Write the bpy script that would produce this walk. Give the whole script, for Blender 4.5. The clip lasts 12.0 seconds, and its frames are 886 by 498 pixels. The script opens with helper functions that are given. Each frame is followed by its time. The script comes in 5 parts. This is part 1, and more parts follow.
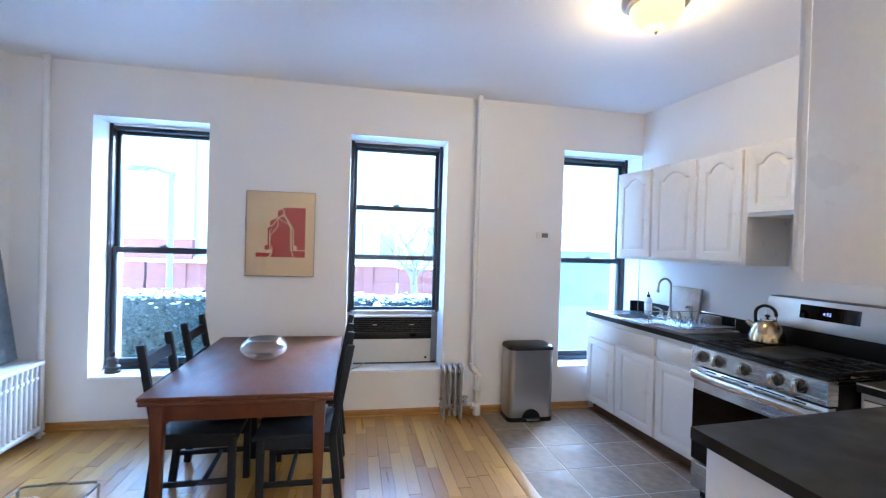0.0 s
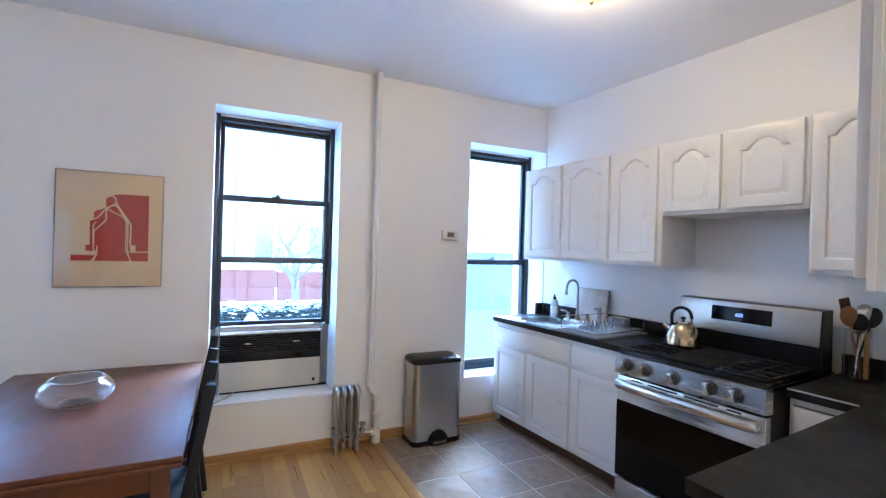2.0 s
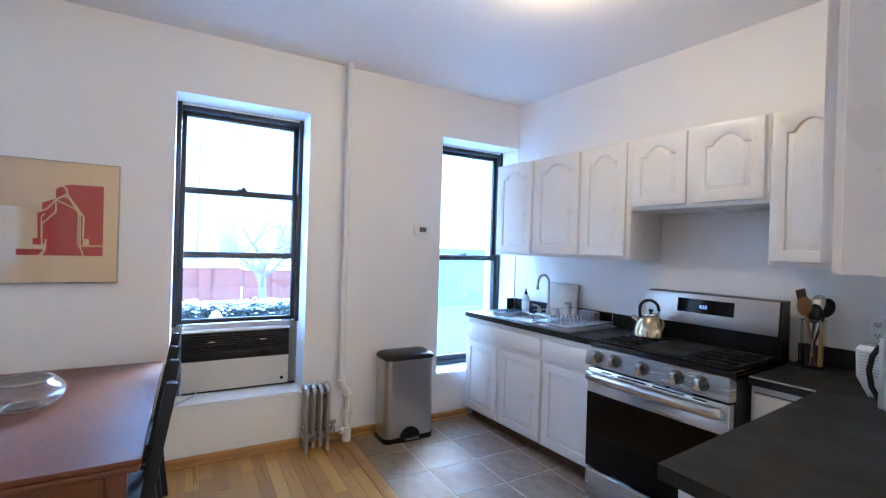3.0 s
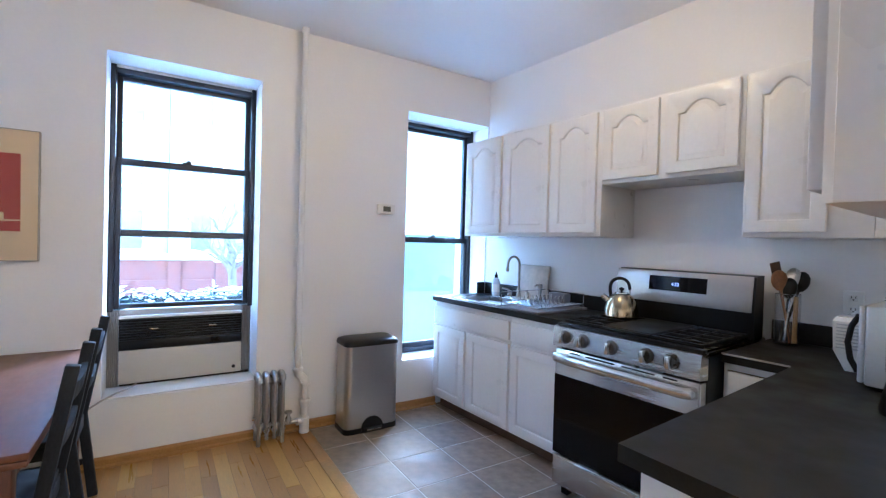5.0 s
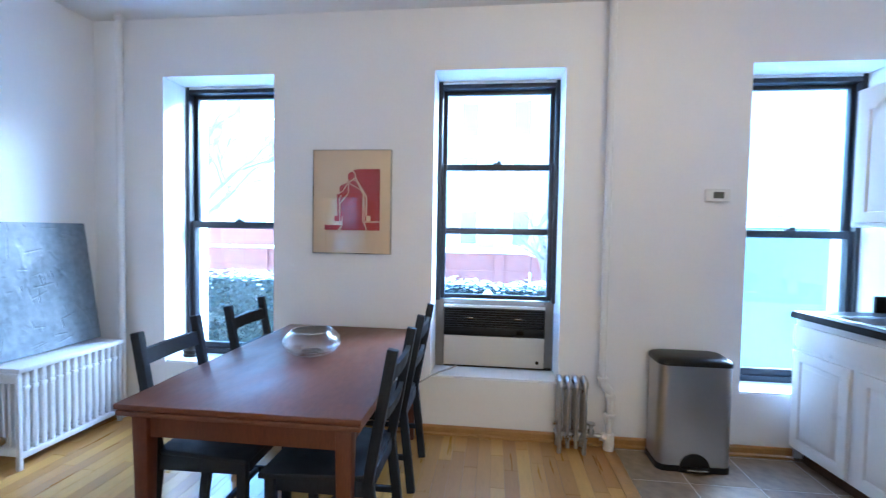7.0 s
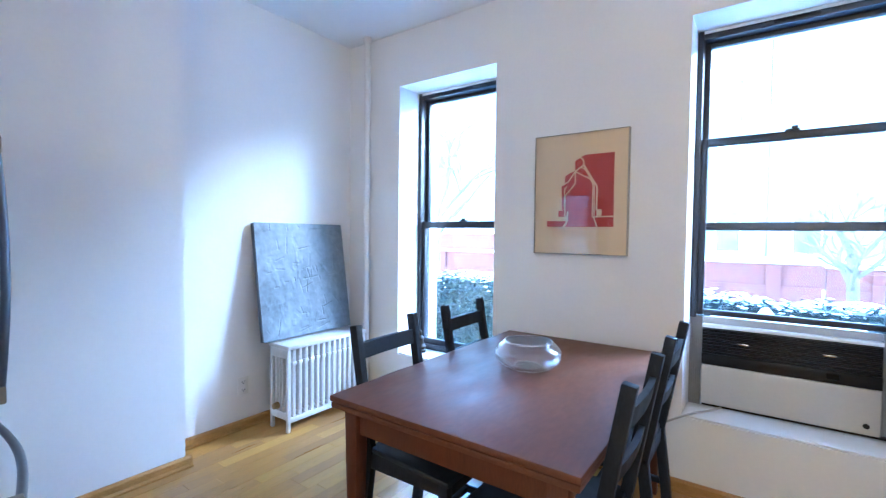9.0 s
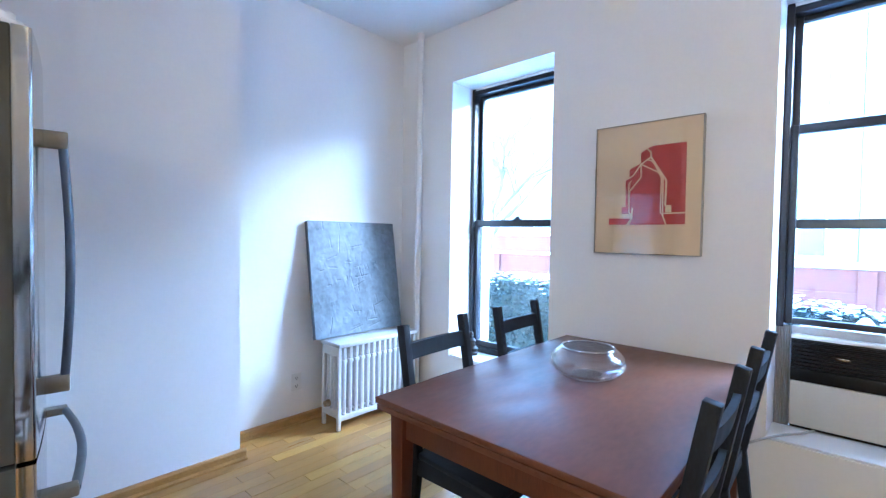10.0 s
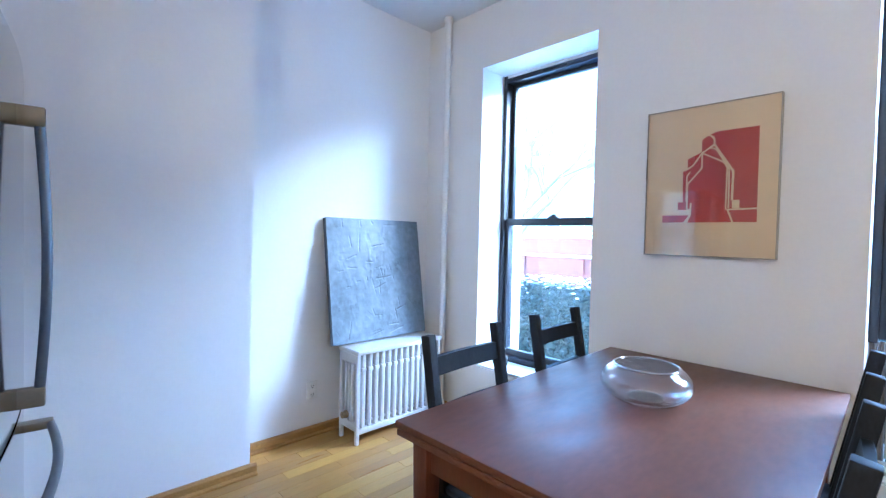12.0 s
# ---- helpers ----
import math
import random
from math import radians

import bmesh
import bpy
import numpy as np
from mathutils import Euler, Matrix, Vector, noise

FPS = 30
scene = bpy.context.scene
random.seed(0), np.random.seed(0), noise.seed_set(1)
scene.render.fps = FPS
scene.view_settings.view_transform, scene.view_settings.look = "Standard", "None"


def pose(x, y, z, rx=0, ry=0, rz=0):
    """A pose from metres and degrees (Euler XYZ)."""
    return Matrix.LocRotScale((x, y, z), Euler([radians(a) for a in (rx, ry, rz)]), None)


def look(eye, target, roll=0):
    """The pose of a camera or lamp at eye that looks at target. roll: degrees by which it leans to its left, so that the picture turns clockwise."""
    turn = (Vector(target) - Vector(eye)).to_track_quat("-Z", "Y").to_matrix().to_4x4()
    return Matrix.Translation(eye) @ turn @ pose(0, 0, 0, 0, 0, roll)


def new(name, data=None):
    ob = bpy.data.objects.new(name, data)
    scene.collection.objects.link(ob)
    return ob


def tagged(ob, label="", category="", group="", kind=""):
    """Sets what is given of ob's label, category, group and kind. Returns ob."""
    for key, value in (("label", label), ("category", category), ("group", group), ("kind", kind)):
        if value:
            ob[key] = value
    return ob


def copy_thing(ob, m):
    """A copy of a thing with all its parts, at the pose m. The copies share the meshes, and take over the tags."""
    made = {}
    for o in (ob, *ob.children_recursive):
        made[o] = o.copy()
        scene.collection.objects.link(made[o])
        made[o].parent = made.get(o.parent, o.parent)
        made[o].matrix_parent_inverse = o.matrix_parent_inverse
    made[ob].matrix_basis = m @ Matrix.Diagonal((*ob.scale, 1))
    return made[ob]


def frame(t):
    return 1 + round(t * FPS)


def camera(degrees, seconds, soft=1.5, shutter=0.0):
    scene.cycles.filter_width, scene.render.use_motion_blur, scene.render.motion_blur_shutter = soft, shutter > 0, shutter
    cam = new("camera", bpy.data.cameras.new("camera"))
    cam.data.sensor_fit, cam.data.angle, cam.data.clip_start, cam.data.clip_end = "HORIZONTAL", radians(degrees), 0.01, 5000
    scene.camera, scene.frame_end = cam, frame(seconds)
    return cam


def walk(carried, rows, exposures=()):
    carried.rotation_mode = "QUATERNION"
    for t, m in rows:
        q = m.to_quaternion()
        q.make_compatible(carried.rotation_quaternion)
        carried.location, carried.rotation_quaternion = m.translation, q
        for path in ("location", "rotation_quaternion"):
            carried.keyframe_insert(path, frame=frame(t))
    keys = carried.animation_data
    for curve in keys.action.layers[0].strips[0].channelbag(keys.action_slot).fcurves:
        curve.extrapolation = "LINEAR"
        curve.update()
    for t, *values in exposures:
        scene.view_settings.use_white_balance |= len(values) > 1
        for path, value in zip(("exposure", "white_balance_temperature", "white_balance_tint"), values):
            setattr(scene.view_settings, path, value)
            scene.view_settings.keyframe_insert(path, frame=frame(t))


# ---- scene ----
cam = camera(89.6, 12.0, soft=1.25, shutter=0.3)
PATH = [
    (0, (0.222, -0.004, 1.5), (0.606, 1.958, 1.481), 1.7),
    (0.5, (0.255, 0.205, 1.500), (0.75, 2.147, 1.488), 1.7),
    (1, (0.266, 0.377, 1.508), (0.906, 2.271, 1.499), 1.7),
    (1.5, (0.272, 0.479, 1.501), (1.06, 2.321, 1.499), 1.75),
    (2, (0.254, 0.528, 1.49), (1.125, 2.329, 1.491), 1.7),
    (2.5, (0.244, 0.549, 1.479), (1.184, 2.314, 1.48), 1.65),
    (3, (0.257, 0.557, 1.464), (1.244, 2.297, 1.461), 1.7),
    (5, (0.458, 0.652, 1.36), (1.517, 2.348, 1.333), 1.6),
    (5.5, (0.544, 0.698, 1.349), (1.365, 2.522, 1.313), 1.5),
    (6, (0.572, 0.724, 1.354), (1.019, 2.673, 1.308), 1.4),
    (6.5, (0.569, 0.82, 1.35), (0.666, 2.816, 1.288), 1.2),
    (7, (0.57, 0.933, 1.362), (0.342, 2.918, 1.283), 1.0),
    (7.5, (0.543, 1.024, 1.366), (0.027, 2.954, 1.28), 0.75),
    (9.5, (0.457, 1.371, 1.287), (-0.827, 2.904, 1.228), 0.8),
    (10, (0.426, 1.397, 1.282), (-0.926, 2.869, 1.224), 0.9),
    (10.5, (0.383, 1.432, 1.283), (-1.011, 2.865, 1.225), 1.0),
    (11, (0.336, 1.475, 1.277), (-1.071, 2.895, 1.22), 1.2),
    (11.5, (0.288, 1.52, 1.27), (-1.129, 2.931, 1.215), 1.3),
    (12, (0.235, 1.559, 1.261), (-1.193, 2.959, 1.21), 1.35),
]
walk(cam, [(t, look(eye, target, roll)) for t, eye, target, roll in PATH],
     exposures=[(0, 5.93, 4700, 6), (2, 5.88, 4720, 7), (5.5, 5.86, 4720, 7), (7, 5.90, 4500, 4), (9.5, 6.08, 4520, 5), (12, 6.06, 4500, 5)])

# ---- light ----
world = bpy.data.worlds.new("overcast_sky")
scene.world = world
world.use_nodes = True
wn = world.node_tree.nodes
sky = wn.new("ShaderNodeTexSky")
sky.sky_type, sky.sun_disc = "NISHITA", False
sky.sun_elevation, sky.sun_rotation = radians(22), radians(40)
sky.air_density, sky.dust_density, sky.ozone_density = 1.2, 0.35, 2.0
wn["Background"].inputs["Strength"].default_value = 0.09
world.node_tree.links.new(sky.outputs[0], wn["Background"].inputs["Color"])
sun_data = bpy.data.lights.new("sun", "SUN")
sun_data.energy, sun_data.angle, sun_data.color = 0.30, radians(48), (0.92, 0.97, 1.0)
new("sun", sun_data).matrix_world = look((0, 0, 0), (-0.61, -0.64, -0.35))


def bulb(x, y, z, watts, colour, radius=0.09):
    d = bpy.data.lights.new("bulb", "POINT")
    d.energy, d.color, d.shadow_soft_size = watts, colour, radius
    new("bulb", d).matrix_world = pose(x, y, z)


bulb(1.74, 2.10, 2.675, 0.36, (1.0, 0.64, 0.28), 0.06)
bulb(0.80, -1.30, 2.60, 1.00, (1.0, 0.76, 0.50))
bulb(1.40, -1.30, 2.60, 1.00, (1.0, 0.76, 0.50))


# ---- materials ----
def mat(name, base, rough=0.5, metal=0.0, var=0.06, scale=3.0, fine=90.0, bump=0.05, coat=0.0, spec=0.5, stretch=(1, 1, 1), island=False, tint=0.0, dist=0.001, rvar=0.2):
    m = bpy.data.materials.new(name)
    m.use_nodes = True
    nt = m.node_tree
    n, lk = nt.nodes, nt.links
    b = n["Principled BSDF"]
    tc, mp = n.new("ShaderNodeTexCoord"), n.new("ShaderNodeMapping")
    mp.inputs["Scale"].default_value = stretch
    lk.new(tc.outputs["Object"], mp.inputs[0])
    big, small = n.new("ShaderNodeTexNoise"), n.new("ShaderNodeTexNoise")
    big.inputs["Scale"].default_value, small.inputs["Scale"].default_value = scale, fine
    big.inputs["Detail"].default_value, small.inputs["Detail"].default_value = 4, 3
    for q in (big, small):
        lk.new(mp.outputs[0], q.inputs["Vector"])
    add = n.new("ShaderNodeMath")
    add.operation = "ADD"
    lk.new(big.outputs["Fac"], add.inputs[0]), lk.new(small.outputs["Fac"], add.inputs[1])
    rng = n.new("ShaderNodeMapRange")
    rng.inputs["From Min"].default_value, rng.inputs["From Max"].default_value = 0.6, 1.4
    rng.inputs["To Min"].default_value, rng.inputs["To Max"].default_value = 1 - var, 1 + var
    lk.new(add.outputs[0], rng.inputs["Value"])
    hsv = n.new("ShaderNodeHueSaturation")
    hsv.inputs["Color"].default_value = (*base, 1)
    val = rng.outputs[0]
    if tint:
        src = n.new("ShaderNodeNewGeometry").outputs["Random Per Island"] if island else n.new("ShaderNodeObjectInfo").outputs["Random"]
        r2 = n.new("ShaderNodeMapRange")
        r2.inputs["To Min"].default_value, r2.inputs["To Max"].default_value = 1 - tint, 1 + tint
        lk.new(src, r2.inputs["Value"])
        mul = n.new("ShaderNodeMath")
        mul.operation = "MULTIPLY"
        lk.new(val, mul.inputs[0]), lk.new(r2.outputs[0], mul.inputs[1])
        val = mul.outputs[0]
        r3 = n.new("ShaderNodeMapRange")
        r3.inputs["To Min"].default_value, r3.inputs["To Max"].default_value = 0.493, 0.507
        lk.new(src, r3.inputs["Value"]), lk.new(r3.outputs[0], hsv.inputs["Hue"])
    lk.new(val, hsv.inputs["Value"])
    lk.new(hsv.outputs[0], b.inputs["Base Color"])
    rr = n.new("ShaderNodeMapRange")
    rr.inputs["From Min"].default_value, rr.inputs["From Max"].default_value = 0.3, 0.7
    rr.inputs["To Min"].default_value, rr.inputs["To Max"].default_value = max(0.02, rough * (1 - rvar)), min(1, rough * (1 + rvar))
    lk.new(big.outputs["Fac"], rr.inputs["Value"]), lk.new(rr.outputs[0], b.inputs["Roughness"])
    b.inputs["Metallic"].default_value = metal
    b.inputs["Coat Weight"].default_value = coat
    b.inputs["Specular IOR Level"].default_value = spec
    if bump:
        bp = n.new("ShaderNodeBump")
        bp.inputs["Strength"].default_value, bp.inputs["Distance"].default_value = bump, dist
        lk.new(small.outputs["Fac"], bp.inputs["Height"]), lk.new(bp.outputs[0], b.inputs["Normal"])
    return m


def glow(name, colour, strength):
    m = bpy.data.materials.new(name)
    m.use_nodes = True
    b = m.node_tree.nodes["Principled BSDF"]
    b.inputs["Base Color"].default_value = (*colour, 1)
    b.inputs["Emission Color"].default_value, b.inputs["Emission Strength"].default_value = (*colour, 1), strength
    return m


def clear(name, rough=0.0, edge=0.8, tone=(1, 1, 1), low=0.04):
    m = bpy.data.materials.new(name)
    m.use_nodes = True
    n, lk = m.node_tree.nodes, m.node_tree.links
    n.remove(n["Principled BSDF"])
    tr, gl, fr, mx = n.new("ShaderNodeBsdfTransparent"), n.new("ShaderNodeBsdfGlossy"), n.new("ShaderNodeLayerWeight"), n.new("ShaderNodeMixShader")
    pw, sc = n.new("ShaderNodeMath"), n.new("ShaderNodeMath")
    pw.operation, sc.operation = "POWER", "MULTIPLY_ADD"
    pw.inputs[1].default_value, sc.inputs[1].default_value, sc.inputs[2].default_value = 3.5, edge, low
    tr.inputs["Color"].default_value = (*tone, 1)
    gl.inputs["Roughness"].default_value = rough
    lk.new(fr.outputs["Facing"], pw.inputs[0]), lk.new(pw.outputs[0], sc.inputs[0]), lk.new(sc.outputs[0], mx.inputs[0]), lk.new(tr.outputs[0], mx.inputs[1]), lk.new(gl.outputs[0], mx.inputs[2])
    lk.new(mx.outputs[0], n["Material Output"].inputs["Surface"])
    return m


PAINT = mat("wall_paint", (0.86, 0.85, 0.84), 0.45, var=0.02, scale=1.3, fine=60, bump=0.25, dist=0.002)
CEIL = mat("ceiling_paint", (0.87, 0.87, 0.87), 0.6, var=0.02, scale=1.0, fine=40, bump=0.2, dist=0.002)
TRIM = mat("white_trim", (0.80, 0.79, 0.77), 0.35, var=0.03, scale=6, fine=60, bump=0.15)
CABW = mat("cabinet_white", (0.80, 0.79, 0.77), 0.32, var=0.03, scale=5, fine=50, bump=0.08)
OAKB = mat("oak_board", (0.41, 0.212, 0.048), 0.32, var=0.16, scale=3, fine=30, bump=0.05, stretch=(9, 0.6, 9), tint=0.20, coat=0.35)
OAKS = mat("oak_board_far", (0.41, 0.212, 0.048), 0.32, var=0.16, scale=3, fine=30, bump=0.05, stretch=(9, 0.6, 9), tint=0.20, island=True, coat=0.35)
OAKT = mat("oak_trim", (0.37, 0.19, 0.048), 0.35, var=0.25, scale=5, fine=40, bump=0.1, stretch=(2, 2, 9))
TOEM = mat("toe_kick_and_gap_shade_brown", (0.10, 0.055, 0.03), 0.6, var=0.3, scale=6)
JOINT = mat("floor_gap", (0.16, 0.085, 0.030), 0.8)
TILE = mat("grey_tile", (0.250, 0.188, 0.130), 0.66, var=0.34, scale=5, fine=17, bump=0.10, tint=0.07, spec=0.28, rvar=0.3)
TILES = mat("grey_tile_far", (0.250, 0.188, 0.130), 0.66, var=0.34, scale=5, fine=17, bump=0.10, tint=0.07, spec=0.28, rvar=0.3, island=True)
GROUT = mat("grout", (0.52, 0.45, 0.37), 0.9, var=0.1)
BLACKF = mat("black_frame", (0.022, 0.024, 0.030), 0.42, var=0.25, scale=9, fine=80, bump=0.12)
GLASS = clear("window_glass", 0.0, 0.6)
BOWLG = clear("bowl_glass", 0.0, 1.0, (0.985, 0.985, 0.99), 0.05)
RIMG = clear("bowl_rim_glass", 0.15, 0.9, (0.9, 0.91, 0.93), 0.40)
CHERRY = mat("cherry_wood", (0.120, 0.041, 0.018), 0.48, spec=0.5, var=0.26, scale=4.5, fine=34, bump=0.02, stretch=(1.6, 0.6, 1.6), rvar=0.18)
CHERRYD = mat("cherry_wood_leg", (0.095, 0.028, 0.011), 0.38, var=0.3, scale=4, fine=40, bump=0.06, stretch=(5, 5, 0.8), coat=0.1)
CHAIRM = mat("grey_black_stain", (0.014, 0.018, 0.026), 0.6, spec=0.25, var=0.3, scale=4, fine=60, bump=0.08, stretch=(3, 3, 1))
STEEL = mat("brushed_steel", (0.56, 0.55, 0.53), 0.24, metal=1.0, var=0.06, scale=3, fine=70, bump=0.06, stretch=(1, 1, 14))
STEELT = mat("smooth_brushed_steel", (0.48, 0.46, 0.44), 0.34, metal=1.0, var=0.04, scale=2, fine=60, bump=0.0)
STEELH = mat("brushed_steel_across", (0.60, 0.59, 0.57), 0.24, metal=1.0, var=0.06, scale=3, fine=70, bump=0.05, stretch=(1, 1, 22))
# Basin steel darker than the rim's, its dim reflections put into the colour.
SINKS = mat("sink_steel_dim_reflection", (0.36, 0.36, 0.36), 0.30, metal=1.0, var=0.08, scale=6, bump=0.0)
CHROME = mat("chrome", (0.72, 0.71, 0.70), 0.12, metal=1.0, var=0.04, bump=0.0)
BLACKP = mat("black_plastic", (0.006, 0.006, 0.007), 0.35, spec=0.3, var=0.2, fine=150, bump=0.06)
BLACKG = mat("black_glass", (0.003, 0.003, 0.004), 0.06, spec=0.14, var=0.1, bump=0.0)
IRON = mat("cast_iron", (0.008, 0.008, 0.009), 0.5, spec=0.25, var=0.3, fine=200, bump=0.2)
LAMIN = mat("black_laminate", (0.0095, 0.0092, 0.0092), 0.42, var=0.4, spec=0.22, scale=7, fine=160, bump=0.08)
SILVER = mat("silver_paint", (0.42, 0.42, 0.42), 0.32, metal=0.8, var=0.12, scale=12, fine=90, bump=0.2)
RADW = mat("white_enamel", (0.60, 0.61, 0.62), 0.35, var=0.08, scale=9, fine=80, bump=0.2)
RUST = mat("worn_brass", (0.30, 0.22, 0.12), 0.45, metal=0.6, var=0.4, scale=30)
CREAM = mat("cream_paper", (0.74, 0.58, 0.36), 0.5, var=0.05, scale=2.5, fine=60, bump=0.02)
RED = mat("red_print", (0.40, 0.026, 0.020), 0.5, var=0.10, scale=4, fine=70, bump=0.02)
PLASTW = mat("white_plastic", (0.80, 0.79, 0.76), 0.4, var=0.03, bump=0.0)
ACGREY = mat("ac_beige", (0.58, 0.54, 0.46), 0.16, var=0.03, scale=4, bump=0.03)
GREYM = mat("grey_metal_panel", (0.40, 0.385, 0.365), 0.45, metal=0.0, var=0.1, bump=0.05)
NICKEL = mat("brushed_nickel", (0.40, 0.36, 0.31), 0.3, metal=1.0, var=0.1)
BRONZE = mat("dark_bronze", (0.035, 0.030, 0.024), 0.45, metal=0.5, var=0.3, scale=40)


# ---- shaping helpers ----
def box(bm, x0, x1, y0, y1, z0, z1, bevel=0.0, seg=2):
    r = bmesh.ops.create_cube(bm, size=1.0, matrix=Matrix.Translation(((x0 + x1) / 2, (y0 + y1) / 2, (z0 + z1) / 2)) @ Matrix.Diagonal((abs(x1 - x0), abs(y1 - y0), abs(z1 - z0), 1)))
    if bevel:
        es = list({e for v in r["verts"] for e in v.link_edges})
        bmesh.ops.bevel(bm, geom=es, offset=bevel, segments=seg, affect="EDGES", profile=0.5)
    return bm


def boxm(*a, **k):
    return box(bmesh.new(), *a, **k)


def lathe(bm, prof, seg=28, at=(0, 0, 0), m=None):
    rings = []
    for r, z in prof:
        ring = []
        for i in range(seg):
            a = 2 * math.pi * i / seg
            p = Vector((r * math.cos(a), r * math.sin(a), z))
            ring.append(bm.verts.new((m @ p) if m else p + Vector(at)))
        rings.append(ring)
    for a, b in zip(rings, rings[1:]):
        for i in range(seg):
            j = (i + 1) % seg
            bm.faces.new((a[i], a[j], b[j], b[i]))
    for ring, rev in ((rings[0], True), (rings[-1], False)):
        if (ring[0].co - ring[seg // 2].co).length > 1e-4:
            bm.faces.new(list(reversed(ring)) if rev else ring)
    return bm


def tube(bm, pts, r, seg=8, closed=False):
    pts = [Vector(p) for p in pts]
    n, rings, up = len(pts), [], None
    for i, p in enumerate(pts):
        a = pts[(i - 1) % n] if (i or closed) else p
        b = pts[(i + 1) % n] if (i < n - 1 or closed) else p
        d = (b - a).normalized()
        if up is None:
            up = d.orthogonal().normalized()
        up = (up - d * up.dot(d)).normalized()
        side = d.cross(up)
        rings.append([bm.verts.new(p + (up * math.cos(2 * math.pi * k / seg) + side * math.sin(2 * math.pi * k / seg)) * r) for k in range(seg)])
    pairs = list(zip(rings, rings[1:])) + ([(rings[-1], rings[0])] if closed else [])
    for a, b in pairs:
        for k in range(seg):
            j = (k + 1) % seg
            bm.faces.new((a[k], a[j], b[j], b[k]))
    if not closed:
        bm.faces.new(list(reversed(rings[0]))), bm.faces.new(rings[-1])
    return bm


def prism(bm, poly, z0, z1, m=None):
    lo = [bm.verts.new((m or Matrix()) @ Vector((x, y, z0))) for x, y in poly]
    hi = [bm.verts.new((m or Matrix()) @ Vector((x, y, z1))) for x, y in poly]
    bm.faces.new(list(reversed(lo))), bm.faces.new(hi)
    for i in range(len(poly)):
        j = (i + 1) % len(poly)
        bm.faces.new((lo[i], lo[j], hi[j], hi[i]))
    return bm


def arc(cx, cz, r, a0, a1, n):
    return [(cx + r * math.cos(radians(a0 + (a1 - a0) * i / n)), cz + r * math.sin(radians(a0 + (a1 - a0) * i / n))) for i in range(n + 1)]


def mesh_of(name, bm, material, smooth=False):
    bmesh.ops.recalc_face_normals(bm, faces=bm.faces)
    me = bpy.data.meshes.new(name)
    bm.to_mesh(me)
    bm.free()
    me.materials.append(material)
    if smooth:
        me.polygons.foreach_set("use_smooth", [True] * len(me.polygons))
        me.set_sharp_from_angle(angle=radians(40))
    return me


def part(name, bm, material, parent, label="", smooth=True):
    ob = new(name, mesh_of(name, bm, material, smooth))
    ob.parent = parent
    if label:
        tagged(ob, label)
    return ob


def thing(name, label, category, at=(0, 0, 0), rz=0, group=""):
    ob = new(name)
    ob.empty_display_size = 0.1
    ob.matrix_basis = pose(*at, 0, 0, rz)
    return tagged(ob, label, category, group)


def solid(name, bm, material, label, category="", kind="structure", smooth=False):
    return tagged(new(name, mesh_of(name, bm, material, smooth)), label, category, "", kind)


# ---- structure ----
YB, XR, XL, XC, YC, H = 3.87, 2.925, -2.31, -2.09, 2.465, 2.815
KITCHEN = pose(XR, YB, 0, 0, 0, 4.5)  # the kitchen wall runs a little askew: x 0 on the wall, y 0 in the corner
WIN = [(-1.773, -0.949), (0.16, 1.0), (2.105, 2.915)]
ZS, ZT, YF = 0.385, 2.415, 4.10
bm = bmesh.new()
x = XL - 0.25
for x0, x1 in WIN:
    box(bm, x, x0, YB, 4.36, -0.3, H + 0.25)
    box(bm, x0, x1, YB, 4.36, -0.3, ZS)
    box(bm, x0, x1, YB, 4.36, ZT, H + 0.25)
    x = x1
box(bm, x, XR + 0.25, YB, 4.36, -0.3, H + 0.25)
solid("wall_north", bm, PAINT, "white painted wall with three deep window openings", "wall")
solid("wall_east", boxm(0, 0.2, -7.2, 0.0, -0.3, H + 0.25), PAINT, "plain white painted kitchen wall", "wall").matrix_basis = KITCHEN
bm = boxm(XL - 0.25, XL, YC, YB, -0.3, H + 0.25)
box(bm, XL - 0.25, XC, -3.0, YC, -0.3, H + 0.25)
solid("wall_west", bm, PAINT, "white painted wall with a shallow chimney breast", "wall")
solid("wall_south", boxm(XL - 0.25, XR + 0.85, -3.2, -3.0, -0.3, H + 0.25), PAINT, "plain white painted wall", "wall")
solid("wall_partition", boxm(XC, -1.0, 0.70, 0.82, 0, H), PAINT, "short plain white partition behind the refrigerator", "wall")
solid("ceiling", boxm(XL - 0.25, XR + 0.85, -3.2, 4.36, H, H + 0.25), CEIL, "plain white painted ceiling", "ceiling")
floor = solid("floor", boxm(XL, XR + 0.7, -3.0, YB, -0.12, -0.012), JOINT, "oak strip floor with a grey tiled kitchen area", "floor")


